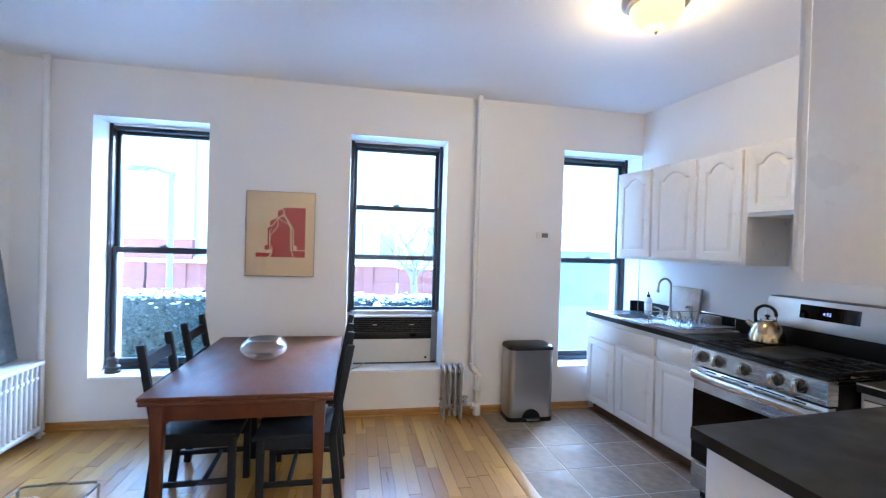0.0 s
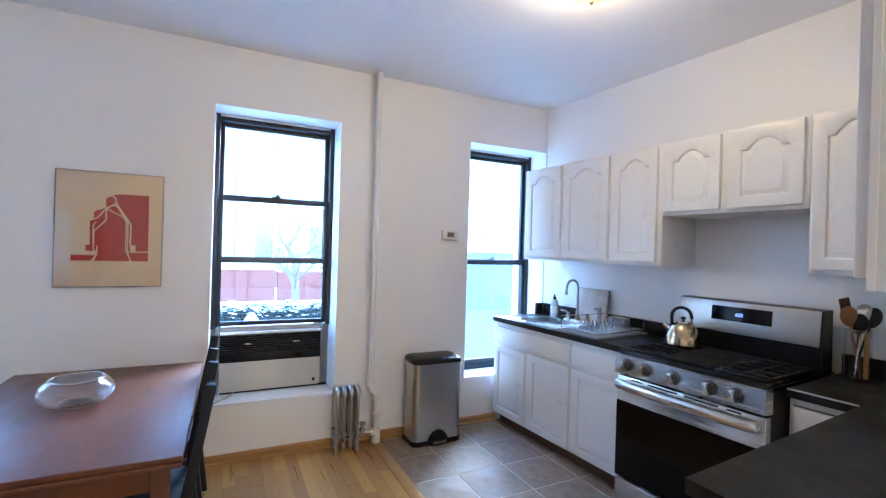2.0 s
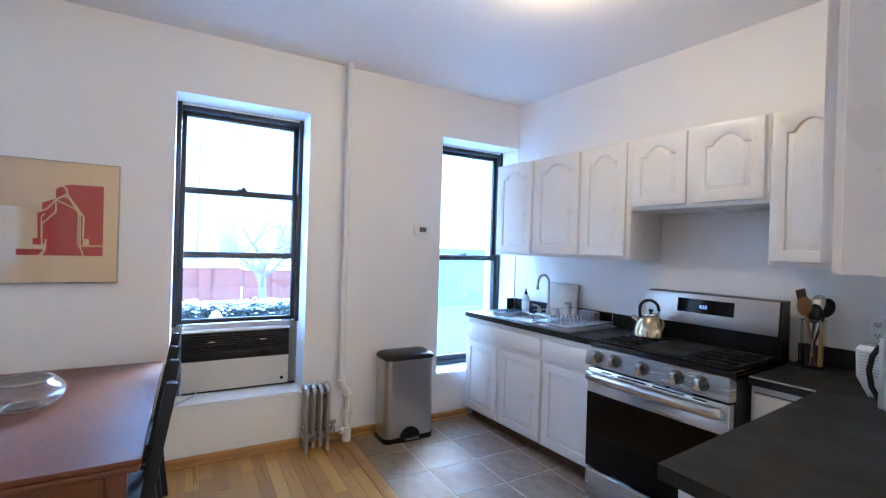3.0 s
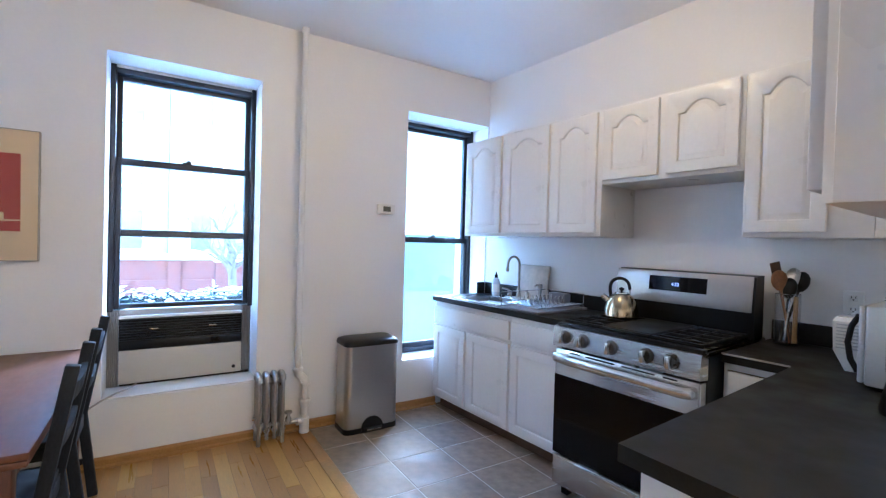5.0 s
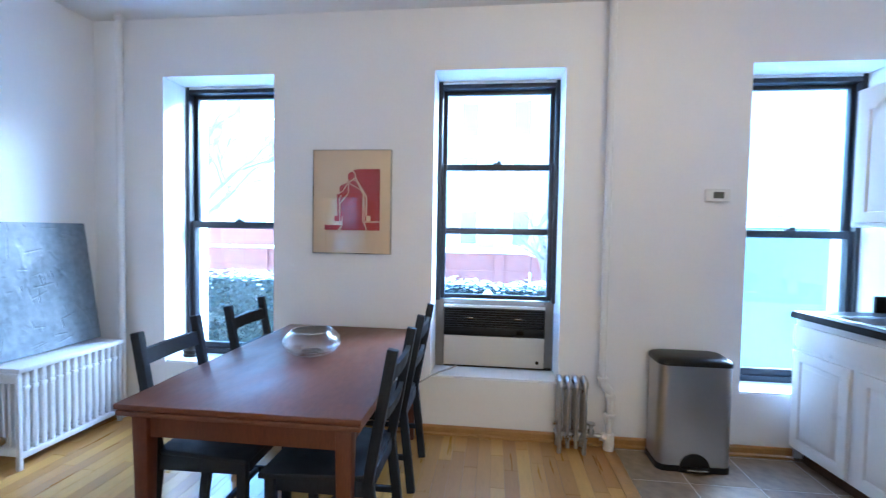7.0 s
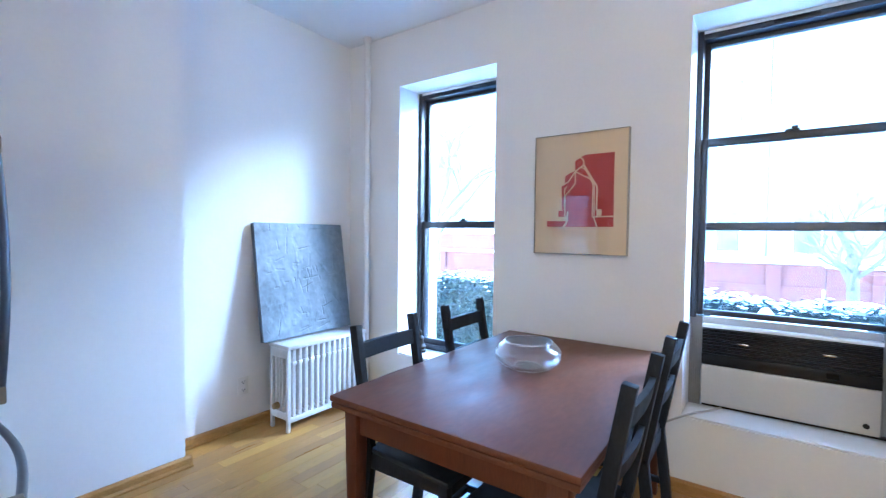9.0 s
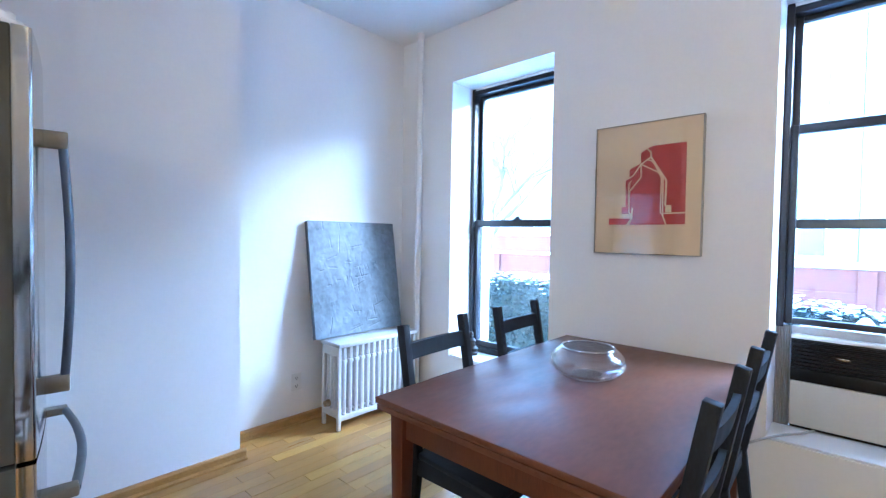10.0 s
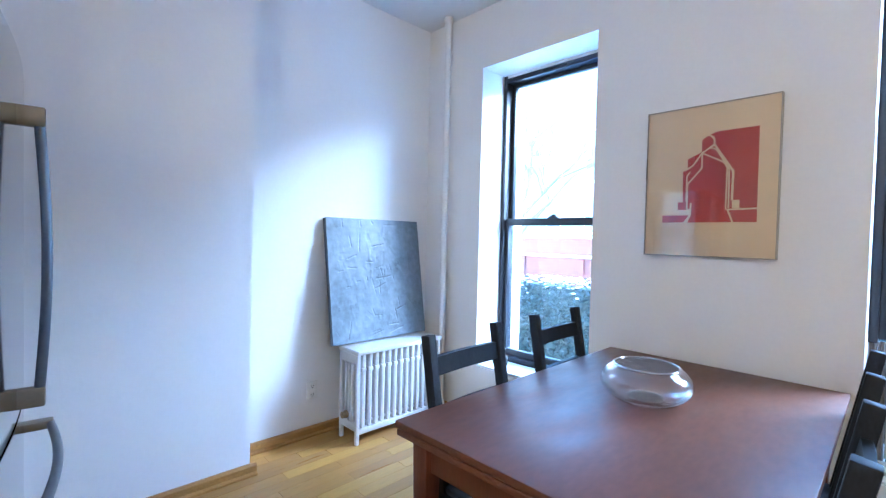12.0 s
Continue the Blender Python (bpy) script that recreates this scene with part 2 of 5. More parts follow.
def skirting(name, pts, h=0.062, t=0.018):
    bm = bmesh.new()
    for (ax, ay), (bx, by) in zip(pts, pts[1:]):
        d = Vector((bx - ax, by - ay, 0))
        ln = d.length
        d.normalize()
        m = Matrix(((d.x, -d.y, 0, ax), (d.y, d.x, 0, ay), (0, 0, 1, 0), (0, 0, 0, 1)))
        b2 = bmesh.new()
        prof = [(0, 0), (t + 0.012, 0), (t + 0.012, 0.012), (t, 0.02), (t, h - 0.012), (t - 0.008, h), (0, h)]
        lo = [b2.verts.new(m @ Vector((0, p, q))) for p, q in prof]
        hi = [b2.verts.new(m @ Vector((ln, p, q))) for p, q in prof]
        b2.faces.new(lo), b2.faces.new(list(reversed(hi)))
        for i in range(len(prof)):
            j = (i + 1) % len(prof)
            b2.faces.new((lo[i], hi[i], hi[j], lo[j]))
        tmp = bpy.data.meshes.new("tmp")
        b2.to_mesh(tmp), b2.free()
        bm.from_mesh(tmp)
        bpy.data.meshes.remove(tmp)
    return solid(name, bm, OAKT, "varnished oak baseboard along the wall", "baseboard")


skirting("baseboard_north", [(2.42, YB), (XL, YB)])
skirting("baseboard_west", [(XL, YB - 0.03), (XL, YC)])
skirting("baseboard_chimney", [(XC, YC + 0.03), (XC, 0.9)])


def window(name, x0, x1, kind):
    w = tagged(new(name), "black metal sash window set in a deep white reveal", "window", "", "structure")
    w.matrix_basis = pose(x0, YF, ZS)
    W, Hh = x1 - x0, ZT - ZS
    f = 0.030
    zb = 0.485 if kind == "ac" else 0.0
    bm = boxm(0.0, f, 0, 0.12, zb, Hh, 0.004)
    box(bm, W - f, W, 0, 0.12, zb, Hh, 0.004)
    box(bm, f, W - f, 0, 0.12, Hh - 0.05, Hh - 0.018, 0.004)
    if kind != "ac":
        box(bm, f, W - f, 0, 0.12, 0, 0.05, 0.004)
    part("window_frame", bm, BLACKF, w)
    part("head_trim", boxm(f, W - f, 0.002, 0.12, Hh - 0.0178, Hh, 0.002), TRIM, w, "white painted head strip")
    mid = 1.0

    def sash(z0, z1, y, rb, rt):
        s = boxm(f, f + 0.030, y, y + 0.035, z0, z1, 0.003)
        box(s, W - f - 0.030, W - f, y, y + 0.035, z0, z1, 0.003)
        box(s, f + 0.030, W - f - 0.030, y, y + 0.035, z0, z0 + rb, 0.003)
        box(s, f + 0.030, W - f - 0.030, y, y + 0.035, z1 - rt, z1, 0.003)
        o = part("sash", s, BLACKF, w)
        g = part("pane", boxm(f + 0.026, W - f - 0.026, y + 0.015, y + 0.019, z0 + rb - 0.004, z1 - rt + 0.004), GLASS, o, "clear window pane")
        g.visible_shadow = False
        return o

    if kind == "ac":
        sash(0.50, 1.455, 0.02, 0.03, 0.042)
        sash(0.96, Hh - 0.05, 0.062, 0.045, 0.026)
    else:
        sash(0.05, mid + 0.022, 0.02, 0.045, 0.05)
        sash(mid - 0.02, Hh - 0.05, 0.062, 0.04, 0.026)
    zl = 1.455 if kind == "ac" else mid + 0.022
    lk = boxm(W / 2 - 0.03, W / 2 + 0.03, 0.02, 0.05, zl, zl + 0.012, 0.003)
    box(lk, W / 2 - 0.006, W / 2 + 0.022, 0.012, 0.03, zl + 0.01, zl + 0.024, 0.003)
    part("sash_lock", lk, BLACKF, w)
    tl = boxm(W / 2 - 0.09, W / 2 + 0.09, -0.004, 0.0, Hh - 0.042, Hh - 0.026, 0.002)
    part("top_latch", tl, BLACKP, w)
    part("window_sill", boxm(0.0, W, -0.225, 0.0, 0.001, 0.012, 0.004), TRIM, w, "white painted sill")
    return w


window("window_1", *WIN[0], "plain")
window("window_2", *WIN[1], "ac")
window("window_3", *WIN[2], "plain")

# ---- floors ----
strip = tagged(new("floor_strip", mesh_of("floor_strip", boxm(1.28, 1.355, 0.0, 3.85, -0.012, 0.004, 0.003), OAKT, True)), "", "", "", "structure")
strip.parent = floor


def plank_mesh(w, ln):
    return mesh_of("board", box(bmesh.new(), 0.0006, w - 0.0006, 0.0013, ln - 0.0013, -0.012, 0.0, 0.0005, 1), OAKB, False)


PW = 0.078
lengths = [0.35, 0.5, 0.65, 0.8, 1.0]
boards = {ln: plank_mesh(PW, ln) for ln in lengths}
far = bmesh.new()
rnd = random.Random(4)
near_count = 0
xx = XL
while xx < 1.28:
    w = min(PW, 1.28 - xx)
    yy = -3.0 + rnd.random() * 0.6
    box(far, xx + 0.0006, xx + w - 0.0006, -3.0, yy - 0.0006, -0.012, 0.0)
    while yy < YB:
        ln = rnd.choice(lengths)
        near = yy > 1.75 and yy + ln < YB - 0.02 and near_count < 300 and w == PW
        if near:
            ob = new("board", boards[ln])
            ob.parent = floor
            ob.matrix_basis = pose(xx + rnd.uniform(-0.0005, 0.0005), yy, rnd.uniform(-0.0004, 0.0004))
            near_count += 1
        else:
            box(far, xx + 0.0006, xx + w - 0.0006, yy, min(yy + ln, YB) - 0.0012, -0.012, 0.0)
        yy += ln
    xx += PW
rest = part("far_boards", far, OAKS, floor, "", False)
tagged(rest, kind="stuff")

# grey tiles in a running bond, with recessed grout
part("grout_bed", boxm(1.355, XR + 0.7, -3.0, YB, -0.012, -0.0012), GROUT, floor, "", False)
G = 0.006
tile_meshes = {}
cols = [1.355, 1.667, 2.03, 2.40, 2.77, 3.14]
rows_y = [3.478 - k * 0.347 for k in range(-2, 20)]
for tx0, tx1 in zip(cols, cols[1:]):
    for k in range(21):
        y1, y0 = rows_y[k], rows_y[k + 1]
        y1, y0 = min(y1, YB), max(y0, -3.0)
        if y1 - y0 < 0.02:
            continue
        key = (round(tx1 - tx0, 3), round(y1 - y0, 3))
        if key not in tile_meshes:
            tile_meshes[key] = mesh_of("tile", box(bmesh.new(), G / 2, key[0] - G / 2, G / 2, key[1] - G / 2, -0.012, 0.0, 0.0015, 1), TILE, False)
        ob = new("tile", tile_meshes[key])
        ob.parent = floor
        ob.matrix_basis = pose(tx0, y0, 0)


# ---- dining area ----
def dining_table():
    t = thing("dining_table", "reddish-brown cherry draw-leaf dining table with tapered legs", "table", (-0.338, 3.112, 0))
    w, d, z = 0.468, 0.718, 0.71
    part("tabletop", boxm(-w, w, -d, d, z - 0.022, z, 0.004), CHERRY, t)
    part("leaf", boxm(-w + 0.004, w - 0.004, -d + 0.004, d - 0.004, z - 0.046, z - 0.026, 0.004), CHERRY, t)
    part("leaf_gap", boxm(-w + 0.02, w - 0.02, -d + 0.02, d - 0.02, z - 0.027, z - 0.021), CHERRYD, t)
    for sx in (-1, 1):
        part("apron", boxm(sx * (w - 0.075) - 0.011, sx * (w - 0.075) + 0.011, -d + 0.12, d - 0.12, z - 0.14, z - 0.046, 0.002), CHERRYD, t)
    for sy in (-1, 1):
        part("apron", boxm(-w + 0.105, w - 0.105, sy * (d - 0.065) - 0.011, sy * (d - 0.065) + 0.011, z - 0.14, z - 0.046, 0.002), CHERRYD, t)
    for sx in (-1, 1):
        for sy in (-1, 1):
            bm = boxm(-0.031, 0.031, -0.031, 0.031, 0, z - 0.046, 0.004)
            for v in bm.verts:
                k = 0.62 + 0.38 * min(1, v.co.z / (z - 0.15))
                v.co.x, v.co.y = v.co.x * k, v.co.y * k
            o = part("leg", bm, CHERRYD, t)
            o.location = (sx * (w - 0.075), sy * (d - 0.065), 0)
    return t


dining_table()


def slat(bm, a, b, ty, tz):
    """A straight bar between two points in the xz-plane, ty wide in y, tz thick."""
    a, b = Vector(a), Vector(b)
    d = (b - a)
    ln = d.length
    d.normalize()
    n = Vector((0, 1, 0)).cross(d)
    m = Matrix(((d.x, 0, n.x, a.x), (d.y, 1, n.y, a.y), (d.z, 0, n.z, a.z), (0, 0, 0, 1)))
    s = bmesh.new()
    box(s, 0, ln, -ty / 2, ty / 2, -tz / 2, tz / 2, 0.004)
    bmesh.ops.transform(s, matrix=m, verts=s.verts)
    me = bpy.data.meshes.new("tmp")
    s.to_mesh(me), s.free()
    bm.from_mesh(me)
    bpy.data.meshes.remove(me)
    return bm


def dining_chair():
    c = thing("dining_chair", "dark grey-stained wooden dining chair tucked under the table", "chair", group="chairs round the table")
    hw = 0.185
    bm = boxm(-0.20, 0.21, -0.215, 0.215, 0.435, 0.458, 0.008)
    for v in bm.verts:
        if v.co.z > 0.45:
            v.co.z -= 0.012 * max(0, 1 - ((v.co.x / 0.2) ** 2 + (v.co.y / 0.21) ** 2) / 2)
        v.co.y *= 1.0 + 0.10 * v.co.x / 0.2
    part("seat", bm, CHAIRM, c)
    for sy in (-1, 1):
        bm = slat(bmesh.new(), (-0.245, sy * hw, 0.0), (-0.195, sy * hw, 0.44), 0.034, 0.042)
        slat(bm, (-0.195, sy * hw, 0.42), (-0.285, sy * hw, 0.93), 0.034, 0.040)
        part("back_leg", bm, CHAIRM, c)
        part("front_leg", boxm(0.155, 0.193, sy * 0.20 - 0.019, sy * 0.20 + 0.019, 0, 0.436, 0.004), CHAIRM, c)
        part("side_stretcher", boxm(-0.225, 0.16, sy * 0.19 - 0.009, sy * 0.19 + 0.009, 0.17, 0.198, 0.003), CHAIRM, c)
        part("side_rail", boxm(-0.19, 0.16, sy * 0.19 - 0.010, sy * 0.19 + 0.010, 0.375, 0.436, 0.003), CHAIRM, c)
    part("front_rail", boxm(0.165, 0.185, -0.185, 0.185, 0.375, 0.436, 0.003), CHAIRM, c)
    part("back_seat_rail", boxm(-0.205, -0.185, -0.175, 0.175, 0.375, 0.436, 0.003), CHAIRM, c)
    part("cross_stretcher", boxm(0.02, 0.04, -0.185, 0.185, 0.172, 0.196, 0.003), CHAIRM, c)
    for name, zc, h in (("top_rail", 0.825, 0.062), ("mid_rail", 0.665, 0.05)):
        bm = bmesh.new()
        n = 8
        xo = -0.195 - 0.09 * (zc - 0.42) / 0.51
        ring = []
        for k in range(n + 1):
            y = -hw + 2 * hw * k / n
            b = -0.012 * (1 - (y / hw) ** 2)
            ring.append([bm.verts.new((xo + b + dx - 0.18 * dz, y, zc + dz)) for dx, dz in ((-0.010, -h / 2), (0.010, -h / 2), (0.010, h / 2), (-0.010, h / 2))])
        for a, b2 in zip(ring, ring[1:]):
            for k in range(4):
                j = (k + 1) % 4
                bm.faces.new((a[k], a[j], b2[j], b2[k]))
        bm.faces.new(ring[0]), bm.faces.new(list(reversed(ring[-1])))
        part(name, bm, CHAIRM, c, "", False)
    return c


chair = dining_chair()
chair.matrix_basis = pose(-0.585, 2.77, 0, 0, 0, 1.5)
copy_thing(chair, pose(-0.605, 3.425, 0, 0, 0, 1.5))
copy_thing(chair, pose(-0.072, 2.695, 0, 0, 0, 180))
copy_thing(chair, pose(-0.080, 3.36, 0, 0, 0, 180.5))


def glass_bowl():
    b = thing("glass_bowl", "clear round glass bowl standing on the table", "bowl", (-0.36, 3.14, 0.7115))
    outer = [(0.0, 0.0), (0.066, 0.0), (0.074, 0.003), (0.105, 0.013), (0.130, 0.032), (0.145, 0.053), (0.148, 0.070), (0.141, 0.093), (0.124, 0.112), (0.110, 0.121), (0.107, 0.1255), (0.103, 0.127)]
    inner = [(0.0995, 0.1255), (0.099, 0.122), (0.103, 0.1175), (0.119, 0.108), (0.1355, 0.091), (0.142, 0.070), (0.139, 0.055), (0.125, 0.036), (0.101, 0.019), (0.072, 0.0115), (0.064, 0.013), (0.0, 0.013)]
    part("bowl", lathe(bmesh.new(), outer + inner, 64), BOWLG, b)
    ring = [(0.104 + 0.0042 * math.cos(a * math.pi / 5), 0.1262 + 0.0042 * math.sin(a * math.pi / 5)) for a in range(11)]
    part("rim", lathe(bmesh.new(), ring, 64), RIMG, b, "rounded glass rim")
    foot = [(0.058 + 0.003 * math.cos(a * math.pi / 4), 0.0165 + 0.002 * math.sin(a * math.pi / 4)) for a in range(9)]
    part("base_ring", lathe(bmesh.new(), foot, 48), RIMG, b)
    return b


glass_bowl()


# ---- heating ----
def radiator_white():
    r = thing("radiator", "white enamelled cast-iron radiator with a flat shelf on top", "radiator", (-2.09, 3.06, 0), 0)
    n, ln, h, d = 13, 0.67, 0.545, 0.20
    x0, x1 = -d / 2, d / 2
    part("top_shelf", boxm(x0 - 0.01, x1 + 0.012, -0.012, ln + 0.012, h, h + 0.028, 0.006), RADW, r)
    for k in range(n):
        y = 0.045 + (ln - 0.09) * k / (n - 1)
        bm = bmesh.new()
        for xc in (x1 - 0.018, x0 + 0.10, x0 + 0.03):
            tube(bm, [(xc, y, 0.095), (xc, y, 0.30), (xc, y, h - 0.02)], 0.0145, 8)
        box(bm, x0 + 0.01, x1 - 0.004, y - 0.012, y + 0.012, h - 0.05, h - 0.002, 0.005)
        box(bm, x0 + 0.01, x1 - 0.004, y - 0.012, y + 0.012, 0.085, 0.115, 0.005)
        box(bm, x1 - 0.036, x1 - 0.001, y - 0.0175, y + 0.0175, 0.438, 0.464, 0.007)
        part("section", bm, RADW, r)
    for y in (0.004, ln - 0.004):
        bm = bmesh.new()
        for xc in (x1 - 0.014, x0 + 0.014):
            box(bm, xc - 0.013, xc + 0.013, y - 0.012, y + 0.012, 0.0, h, 0.006)
        for xc in (-0.035, 0.0, 0.035):
            box(bm, xc - 0.009, xc + 0.009, y - 0.010, y + 0.010, 0.09, h, 0.006)
        box(bm, x0 + 0.01, x1 - 0.01, y - 0.011, y + 0.011, h - 0.06, h, 0.005)
        box(bm, x0 + 0.01, x1 - 0.01, y - 0.011, y + 0.011, 0.08, 0.13, 0.005)
        part("end_section", bm, RADW, r)
    part("bottom_rail", boxm(x1 - 0.03, x1, 0.01, ln - 0.01, 0.062, 0.098, 0.006), RADW, r)
    m = pose(0.0, -0.012, 0.17, 90, 0, 0)
    part("valve", lathe(bmesh.new(), [(0.0, 0.0), (0.022, 0.0), (0.024, 0.01), (0.018, 0.022), (0.020, 0.034), (0.0, 0.036)], 16, m=m), RUST, r, "worn brass bleed valve")
    bm = tube(bmesh.new(), [(0.0, ln, 0.10), (0.0, ln + 0.05, 0.10)], 0.017, 10)
    tube(bm, [(0.0, ln + 0.05, 0.0), (0.0, ln + 0.05, 0.11)], 0.017, 10)
    lathe(bm, [(0.0, 0.11), (0.028, 0.112), (0.028, 0.125), (0.0, 0.127)], 14, (0, ln + 0.05, 0))
    part("supply_valve", bm, RUST, r, "dark supply valve and pipe")
    return r


radiator_white()


def radiator_small():
    r = thing("radiator", "small silver-painted four-section cast-iron radiator", "radiator", (1.072, 3.775, 0), 0)
    for k in range(4):
        x = -0.075 + 0.050 * k
        bm = bmesh.new()
        for y in (-0.052, 0.0, 0.052):
            tube(bm, [(x, y, 0.085), (x, y, 0.25), (x, y, 0.420)], 0.0125, 8)
        tube(bm, [(x, -0.052, 0.415), (x, -0.045, 0.442), (x, -0.02, 0.452), (x, 0.02, 0.452), (x, 0.045, 0.442), (x, 0.052, 0.415)], 0.019, 10)
        tube(bm, [(x, -0.055, 0.095), (x, 0.055, 0.095)], 0.021, 10)
        if k in (0, 3):
            for y in (-0.05, 0.05):
                tube(bm, [(x, y, 0.09), (x, y * 1.1, 0.0)], 0.0135, 8)
        else:
            for y in (-0.05,):
                tube(bm, [(x, y, 0.09), (x, y * 1.1, 0.035)], 0.012, 8)
        part("section", bm, SILVER, r)
    for z in (0.40, 0.10):
        part("header", tube(bmesh.new(), [(-0.082, 0, z), (0.0, 0, z), (0.082, 0, z)], 0.018, 10), SILVER, r)
    part("bleed_valve", tube(bmesh.new(), [(-0.085, -0.01, 0.17), (-0.104, -0.01, 0.17), (-0.108, -0.01, 0.172)], 0.012, 10), CHROME, r, "chrome bleed valve")
    bm = tube(bmesh.new(), [(0.07, 0, 0.10), (0.11, 0.0, 0.10), (0.15, 0.0, 0.10), (0.19, -0.005, 0.10)], 0.014, 10)
    lathe(bm, [(0.0, 0.10), (0.02, 0.10), (0.022, 0.13), (0.012, 0.145), (0.012, 0.165), (0.026, 0.167), (0.026, 0.178), (0.0, 0.18)], 14, (0.125, 0, 0))
    part("supply_valve", bm, SILVER, r, "silver supply valve")
    return r


radiator_small()


def riser(name, label, pts, r, couplings, foot):
    p = thing(name, label, "pipe", pts[0])
    o = Vector(pts[0])
    part("pipe", tube(bmesh.new(), [Vector(q) - o for q in pts], r, 14), TRIM, p)
    for (x, y, z), rr, hh in couplings:
        part("coupling", lathe(bmesh.new(), [(0.0, -hh), (rr * 0.93, -hh), (rr, -hh + 0.006), (rr, hh - 0.006), (rr * 0.93, hh), (0.0, hh)], 16, Vector((x, y, z)) - o), TRIM, p)
    if foot:
        part("floor_flange", lathe(bmesh.new(), [(0.0, 0), (0.036, 0), (0.036, 0.006), (0.026, 0.012), (0.0, 0.012)], 18, Vector((pts[0][0], pts[0][1], 0)) - o), TRIM, p)
    return p


PX = 1.262
steam = riser("steam_riser", "white painted steam pipe with an offset near the floor", [(PX + 0.05, 3.80, 0.0), (PX + 0.05, 3.80, 0.35), (PX + 0.046, 3.80, 0.38), (PX + 0.004, 3.80, 0.415), (PX, 3.80, 0.45), (PX, 3.80, 1.6), (PX, 3.80, H)], 0.021,
      [((PX + 0.05, 3.80, 0.055), 0.033, 0.055), ((PX + 0.05, 3.80, 0.225), 0.037, 0.012), ((PX + 0.05, 3.80, 0.210), 0.029, 0.026), ((PX + 0.05, 3.80, 0.350), 0.033, 0.011), ((PX, 3.80, 0.455), 0.033, 0.011), ((PX, 3.80, H - 0.02), 0.028, 0.02)], False)
part("tee_branch", tube(bmesh.new(), [(0.0, 0, 0.085), (-0.042, 0, 0.085), (-0.055, 0, 0.085)], 0.025, 14), TRIM, steam)
part("elbow", tube(bmesh.new(), [(0.0, 0, 0.348), (-0.004, 0, 0.378), (-0.025, 0, 0.398), (-0.046, 0, 0.418), (-0.050, 0, 0.452)], 0.027, 14), TRIM, steam)
riser("steam_riser", "white painted steam pipe rising in the room corner", [(-2.047, 3.80, 0.0), (-2.047, 3.80, 1.4), (-2.047, 3.80, H)], 0.024,
      [((-2.047, 3.80, 0.06), 0.033, 0.03), ((-2.047, 3.80, H - 0.02), 0.032, 0.02)], True)


# ---- on the walls and the sill ----
def framed_print():
    f = thing("framed_print", "cream framed print of an abstract red building shape", "picture", (-0.386, YB, 1.548))
    w, h = 0.265, 0.343
    bm = boxm(-w, w, -0.03, -0.004, -h, h, 0.002)
    part("backing", bm, CREAM, f)
    e = boxm(-w - 0.004, -w, -0.034, -0.002, -h - 0.004, h + 0.004)
    box(e, w, w + 0.004, -0.034, -0.002, -h - 0.004, h + 0.004)
    box(e, -w, w, -0.034, -0.002, h, h + 0.004)
    box(e, -w, w, -0.034, -0.002, -h - 0.004, -h)
    part("frame", e, NICKEL, f, "thin pale metal frame")
    flip = pose(0, 0, 0, 90, 0, 0)

    def shape(name, poly, y0, material):
        part(name, prism(bmesh.new(), [((u - 0.5) * 2 * w, (0.5 - v) * 2 * h) for u, v in poly], y0, y0 + 0.0006, flip), material, f, "", False)

    red = [(0.454, 0.227), (0.516, 0.196), (0.572, 0.182), (0.865, 0.180), (0.869, 0.776), (0.359, 0.776), (0.384, 0.728), (0.383, 0.686), (0.361, 0.685), (0.315, 0.629), (0.309, 0.429), (0.347, 0.415), (0.345, 0.347), (0.456, 0.306)]
    shape("red_block", red, 0.0305, RED)
    shape("red_bar", [(0.147, 0.725), (0.376, 0.728), (0.331, 0.775), (0.148, 0.775)], 0.0305, RED)
    shape("red_square", [(0.277, 0.637), (0.348, 0.637), (0.350, 0.689), (0.278, 0.689)], 0.0305, RED)

    def line(name, pts, t):
        for (u0, v0), (u1, v1) in zip(pts, pts[1:]):
            d = Vector(((u1 - u0) * 2 * w, (v1 - v0) * 2 * h))
            n = Vector((-d.y, d.x)).normalized() * t / 2
            du, dv = n.x / (2 * w), n.y / (2 * h)
            shape(name, [(u0 + du, v0 + dv), (u1 + du, v1 + dv), (u1 - du, v1 - dv), (u0 - du, v0 - dv)], 0.0313, CREAM)

    line("pale_line", [(0.510, 0.200), (0.547, 0.224), (0.549, 0.265), (0.457, 0.314)], 0.008)
    line("pale_line", [(0.549, 0.265), (0.695, 0.449), (0.692, 0.636)], 0.009)
    line("pale_line", [(0.518, 0.282), (0.565, 0.299), (0.665, 0.435), (0.669, 0.684)], 0.006)
    line("pale_line", [(0.457, 0.314), (0.619, 0.383), (0.650, 0.426), (0.649, 0.691)], 0.006)
    line("pale_line", [(0.457, 0.314), (0.384, 0.396), (0.320, 0.422)], 0.007)
    line("pale_line", [(0.457, 0.314), (0.460, 0.414), (0.350, 0.516), (0.350, 0.685)], 0.007)
    line("pale_line", [(0.369, 0.433), (0.343, 0.461), (0.343, 0.630)], 0.006)
    line("pale_line", [(0.649, 0.694), (0.869, 0.691)], 0.007)
    line("pale_line", [(0.664, 0.696), (0.701, 0.775)], 0.007)
    line("pale_line", [(0.382, 0.644), (0.379, 0.728), (0.331, 0.776)], 0.008)
    shape("pale_block", [(0.692, 0.633), (0.746, 0.633), (0.747, 0.685), (0.694, 0.685)], 0.0313, CREAM)
    g = part("glazing", boxm(-w, w, -0.0335, -0.0325, -h, h), GLASS, f, "clear glazing")
    g.visible_shadow = False
    return f


framed_print()


